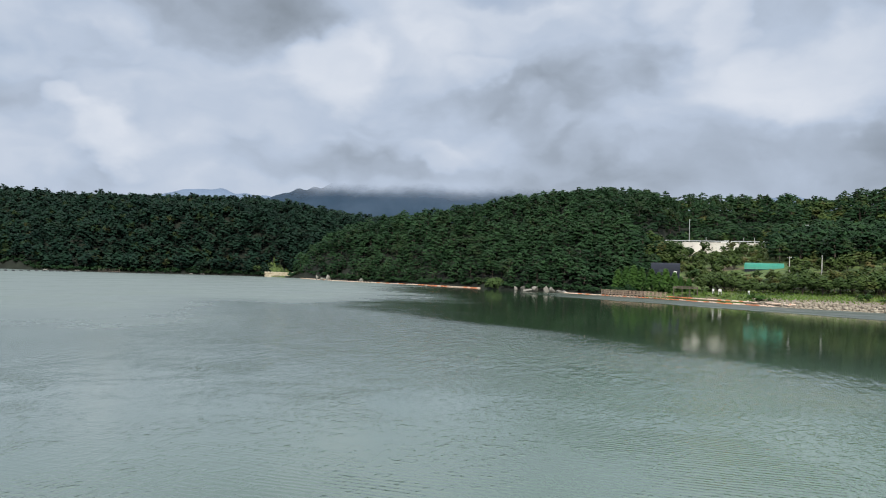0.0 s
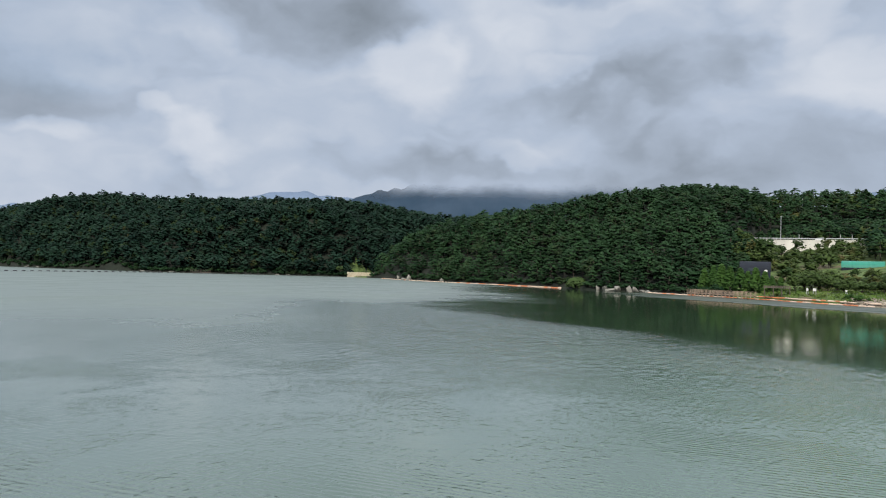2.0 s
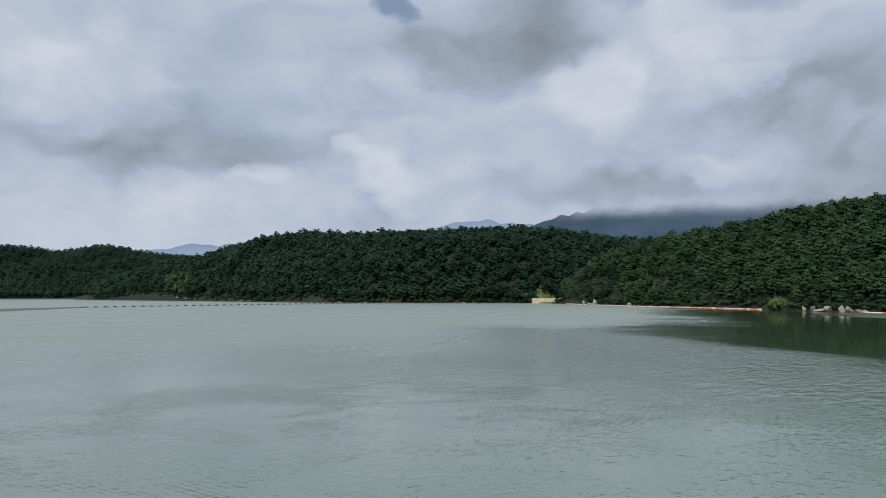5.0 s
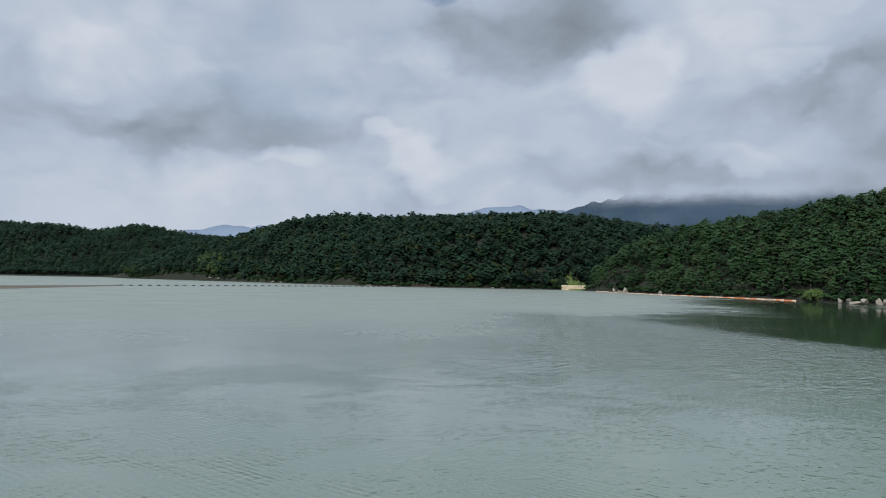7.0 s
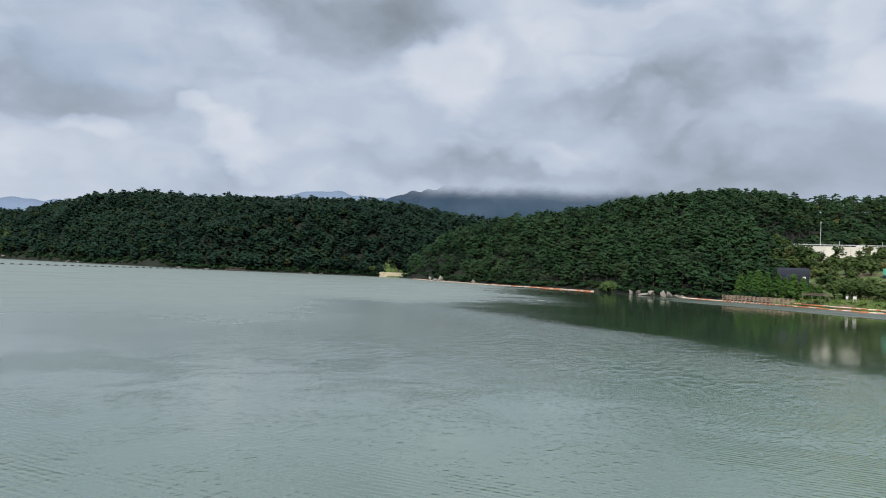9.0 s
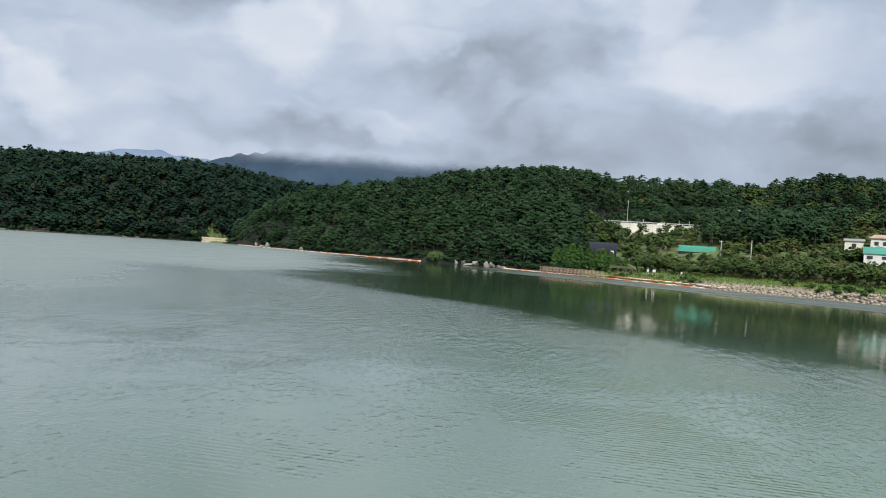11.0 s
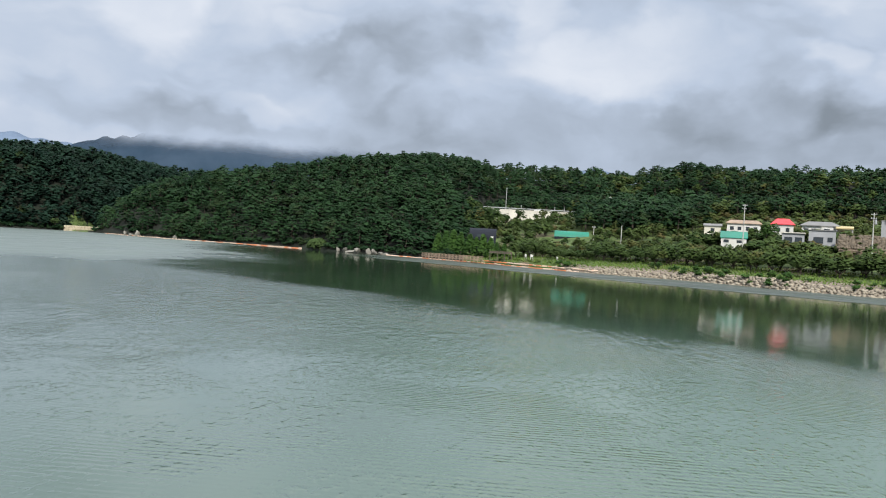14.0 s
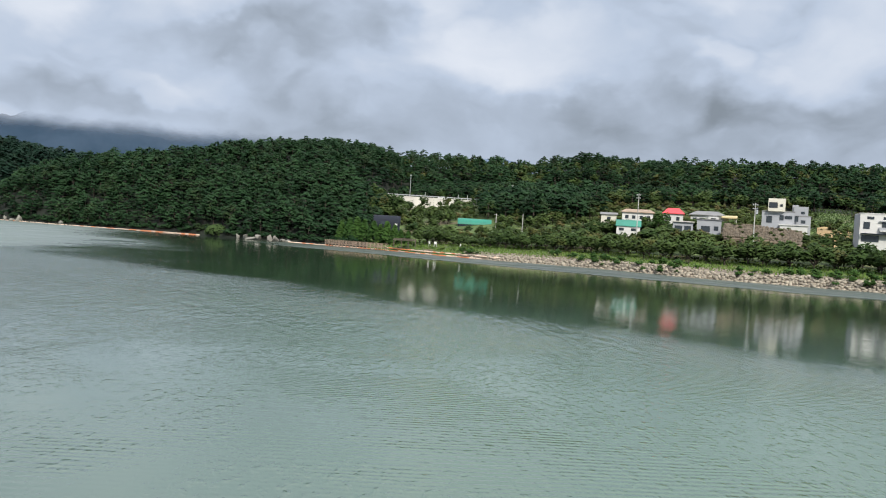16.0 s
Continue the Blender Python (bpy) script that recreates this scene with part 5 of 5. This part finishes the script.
def parked_car(x, y, z, turn, label):
    car = thing("car", label, "car", at=(x, y, z), turn=turn)
    part("body", boxed(-2.15, 2.15, -0.85, 0.85, 0.35, 0.95, bevel=0.12), M_CAR, car)
    part("cabin", boxed(-1.1, 1.3, -0.75, 0.75, 0.93, 1.5, bevel=0.22), M_GLASS, car)
    part("roof", boxed(-0.85, 1.05, -0.68, 0.68, 1.48, 1.54, bevel=0.02), M_CAR, car)
    for wx in (-1.35, 1.35):
        for wy in (-0.8, 0.8):
            tyre = part("wheel", rod(bmesh.new(), (wx, wy - 0.1, 0.32), (wx, wy + 0.1, 0.32), 0.32, sides=14), M_RUBBER, car)
            part("rim", rod(bmesh.new(), (wx, wy - 0.115, 0.32), (wx, wy + 0.115, 0.32), 0.19, sides=12), M_METAL, tyre)
    for wy in (-0.6, 0.6):
        part("headlight", boxed(-2.18, -2.1, wy - 0.16, wy + 0.16, 0.62, 0.76), M_METAL, car)
    return car


parked_car(*polar(2.55, R + 3.2), zr - 0.5, -2.5, "white car parked on the hill road")
for az, r, label in ((24.25, 203, "white car parked on the lane behind the trees"), (25.6, 204, "white car parked below the terrace wall"), (21.6, 219, "white car parked before the grey house")):
    parked_car(*polar(az, r), float(land(az, r)) + 0.05, -az - 8, label)


def utility_pole(az, r, top_el, label, arms=2, name="utility_pole", mat=None):
    z = float(land(az, r)) - 0.5
    zt = height_at(top_el, r)
    ob = thing(name, label, "pole", at=(*polar(az, r), 0), turn=-az)
    part("shaft", rod(bmesh.new(), (0, 0, z), (0, 0, zt), 0.19, 0.11, 10), mat or M_POLE, ob)
    for k in range(arms):
        arm = part("crossarm", boxed(-0.6, 0.6, -0.2, -0.1, zt - 0.5 - 0.9 * k, zt - 0.38 - 0.9 * k), M_METAL, ob)
        for x in (-0.5, 0, 0.5):
            part("insulator", rod(bmesh.new(), (x, -0.15, zt - 0.38 - 0.9 * k), (x, -0.15, zt - 0.16 - 0.9 * k), 0.06, sides=6), M_WHITE, arm)
    return ob


utility_pole(17.0, 224, 3.95, "tall concrete utility pole among the houses")
p3 = utility_pole(24.95, 196, 3.62, "tall concrete utility pole beside the lane")
part("transformer", rod(bmesh.new(), (0.42, -0.1, height_at(3.62, 196) - 2.6), (0.42, -0.1, height_at(3.62, 196) - 1.6), 0.24, sides=10), M_METAL, p3)
utility_pole(8.65, 246, 2.02, "short grey pole behind the trees", 0)
utility_pole(6.65, 250, 1.9, "short grey pole beside the teal shed", 1)
utility_pole(7.7, 335, 4.1, "grey utility pole in front of the wood", 1)
lamp = utility_pole(0.05, R + 0.8, 4.4, "slender pale street lamp on the hill road", 0, "street_lamp", M_METAL)
part("cap", rod(bmesh.new(), (0, 0, height_at(4.4, R)), (0, 0, height_at(4.4, R) + 0.15), 0.14), M_METAL, lamp)
part("lamp_head", boxed(-0.35, 0.35, -0.16, 0.10, height_at(4.4, R) - 0.35, height_at(4.4, R) - 0.15, bevel=0.03), M_METAL, lamp)
for az in (1.2, 3.7, 4.4):
    utility_pole(az, R + 0.6, 3.15, "short road marker post behind the guardrail", 0, "marker_post", M_METAL)

# terraced stone wall and bare earth below the grey house
terrace = tagged(new("wall_terrace"), "brown dry-stone terrace wall below the houses", "wall", kind="structure")
rows = []
for k in range(9):
    r = 222 - k * 1.5
    for a in np.arange(23.0, 28.0, 0.16):
        zt = height_at(2.05 - 0.11 * k - max(0, a - 25) * 0.10, 222)
        rows.append((*polar(a + rng.uniform(-0.05, 0.05), r), zt, rng.uniform(0.6, 0.95), radians(-a) + rng.normal(0, 0.2)))
me = stones("stonework", rows, M_STONE, "", "")
me.parent = terrace
for key in ("label", "category"):
    if key in me:
        del me[key]
bm = bmesh.new()
for a in np.arange(23.0, 28.0, 0.5):
    x, y = polar(a + 0.25, 223)
    za, zb2 = height_at(2.0 - max(0, a - 25) * 0.10, 222), height_at(1.05 - max(0, a - 25) * 0.10, 222)
    p0, p1 = Vector((*polar(a, 224), za)), Vector((*polar(a + 0.5, 224), za))
    q0, q1 = Vector((*polar(a, 208.5), zb2 - 0.2)), Vector((*polar(a + 0.5, 208.5), zb2 - 0.2))
    vs4 = [bm.verts.new(v) for v in (q0, q1, p1, p0)]
    bm.faces.new(vs4)
    vs5 = [bm.verts.new(v) for v in (q0 - Vector((0, 0, 6)), q1 - Vector((0, 0, 6)), q1, q0)]
    bm.faces.new(vs5)
part("earth", bm, M_SOIL, terrace)

for az0, az1, r0, r1, label in ((28.9, 31.0, 236, 258, "bare orange earth on the cleared slope"), (30.0, 31.2, 215, 228, "bare yellowish earth beside the lane")):
    aa, rr = np.linspace(az0, az1, 30), np.linspace(r0, r1, 30)
    A2, R2 = np.meshgrid(aa, rr)
    zz = land(A2, R2) + 0.1 + 0.7 * bumps(R2 * np.sin(np.radians(A2)), R2, 7, 2)
    me = mesh_from("soil", np.stack([(R2 * np.sin(np.radians(A2))).ravel(), (R2 * np.cos(np.radians(A2))).ravel(), zz.ravel()], 1), grid_faces(30, 30))
    me.materials.append(M_EARTH)
    tagged(new("soil", me), label, "soil", kind="structure")

# greenery close round the houses
for az, r, h_, s_, kit, leaf, label in ((18.6, 234, 9.3, 3.2, 1, M_CONE, "tall dense green tree between the cottages"), (15.5, 240, 6.8, 2.4, 0, M_SCRUB, "thin brownish tree before the white cottage"), (17.7, 242, 6.6, 2.4, 0, M_BROAD, "dark garden tree before the white cottage"), (20.7, 242, 6.2, 2.6, 0, M_SCRUB, "brownish garden tree between two roofs"), (13.6, 236, 6.5, 2.6, 0, M_BROAD, "dark tree beside the outbuilding"),
                                        (29.4, 214, 4.5, 1.6, 1, M_BROAD, "yellowish green garden tree by the lane"), (30.6, 209, 4.0, 1.8, 0, M_SCRUB, "brownish garden bush beside the lane"),
                                        (26.9, 206, 3.8, 2.2, 0, M_BROAD, "green garden tree below the grey house"), (23.4, 214, 3.6, 1.8, 0, M_SCRUB, "brownish bush on the terrace")):
    kit_ = broadleaf(int(az * 10), h_, s_, 330, 0.15, 0.38)
    t = grown("garden_tree", label, kit_, leaf, "tree", "garden trees")
    t.matrix_basis = pose(*polar(az, r), float(land(az, r)) - 0.2)

FOOT = [(15.4, 18.4, 252, 264), (14.2, 15.8, 255, 266), (18.5, 20.5, 248, 258), (20.4, 23.9, 247, 259), (19.3, 23.0, 224, 234), (15.3, 17.5, 230, 238),
        (25.2, 28.8, 232, 250), (31.0, 36, 211, 225), (22.9, 28.1, 208, 225)]
spots = scatter(13.5, 37, 206, 268, 3.6, lambda a, r, z: r > SHORE(a) + 33 and not any(a0 < a < a1 and r0 < r < r1 for a0, a1, r0, r1 in FOOT) and rng.rand() < 0.7)
stamp("garden_bushes", scrub, rows_for(spots, len(scrub), 0.35, 0.85), (M_BARK, M_SCRUB), "mixed garden bushes and weeds between the houses", "shrubs")
spots = scatter(22.9, 28.1, 207, 226, 2.4, lambda a, r, z: rng.rand() < 0.35)
rows = [(*polar(a, r), height_at(2.05 - 0.0733 * (222 - r) - max(0, a - 25) * 0.10, 222) - 0.2, rng.uniform(0.2, 0.4), rng.uniform(0, 6), rng.randint(4)) for a, r, z in spots]
stamp("terrace_weeds", scrub, rows, (M_BARK, M_SCRUB), "brown and green weeds on the terrace wall", "shrubs")

hedge = []
for a0, a1, r0, r1 in ((15.3, 23.6, 243.5, 246.5), (19.2, 23.1, 219.5, 223), (15.1, 17.7, 226.5, 229), (30.6, 36, 203, 208), (25.0, 29.0, 225, 230)):
    hedge += scatter(a0, a1, r0, r1, 1.9, lambda a, r, z: rng.rand() < 0.8)
stamp("hedges", scrub, rows_for(hedge, len(scrub), 0.4, 0.8), (M_BARK, M_BROAD), "uneven green hedges in front of the houses", "shrubs")
# taller growth that hides the lower storeys
screen = []
for a0, a1, r0, r1 in ((14.0, 23.8, 240, 245), (19.0, 21.2, 214, 219), (17.6, 19.2, 222, 230)):
    screen += scatter(a0, a1, r0, r1, 2.6, lambda a, r, z: rng.rand() < 0.75)
stamp("garden_screen", scrub, rows_for(screen, len(scrub), 0.85, 1.4), (M_BARK, M_BROAD), "tall mixed bushes and small trees hiding the house fronts", "shrubs")
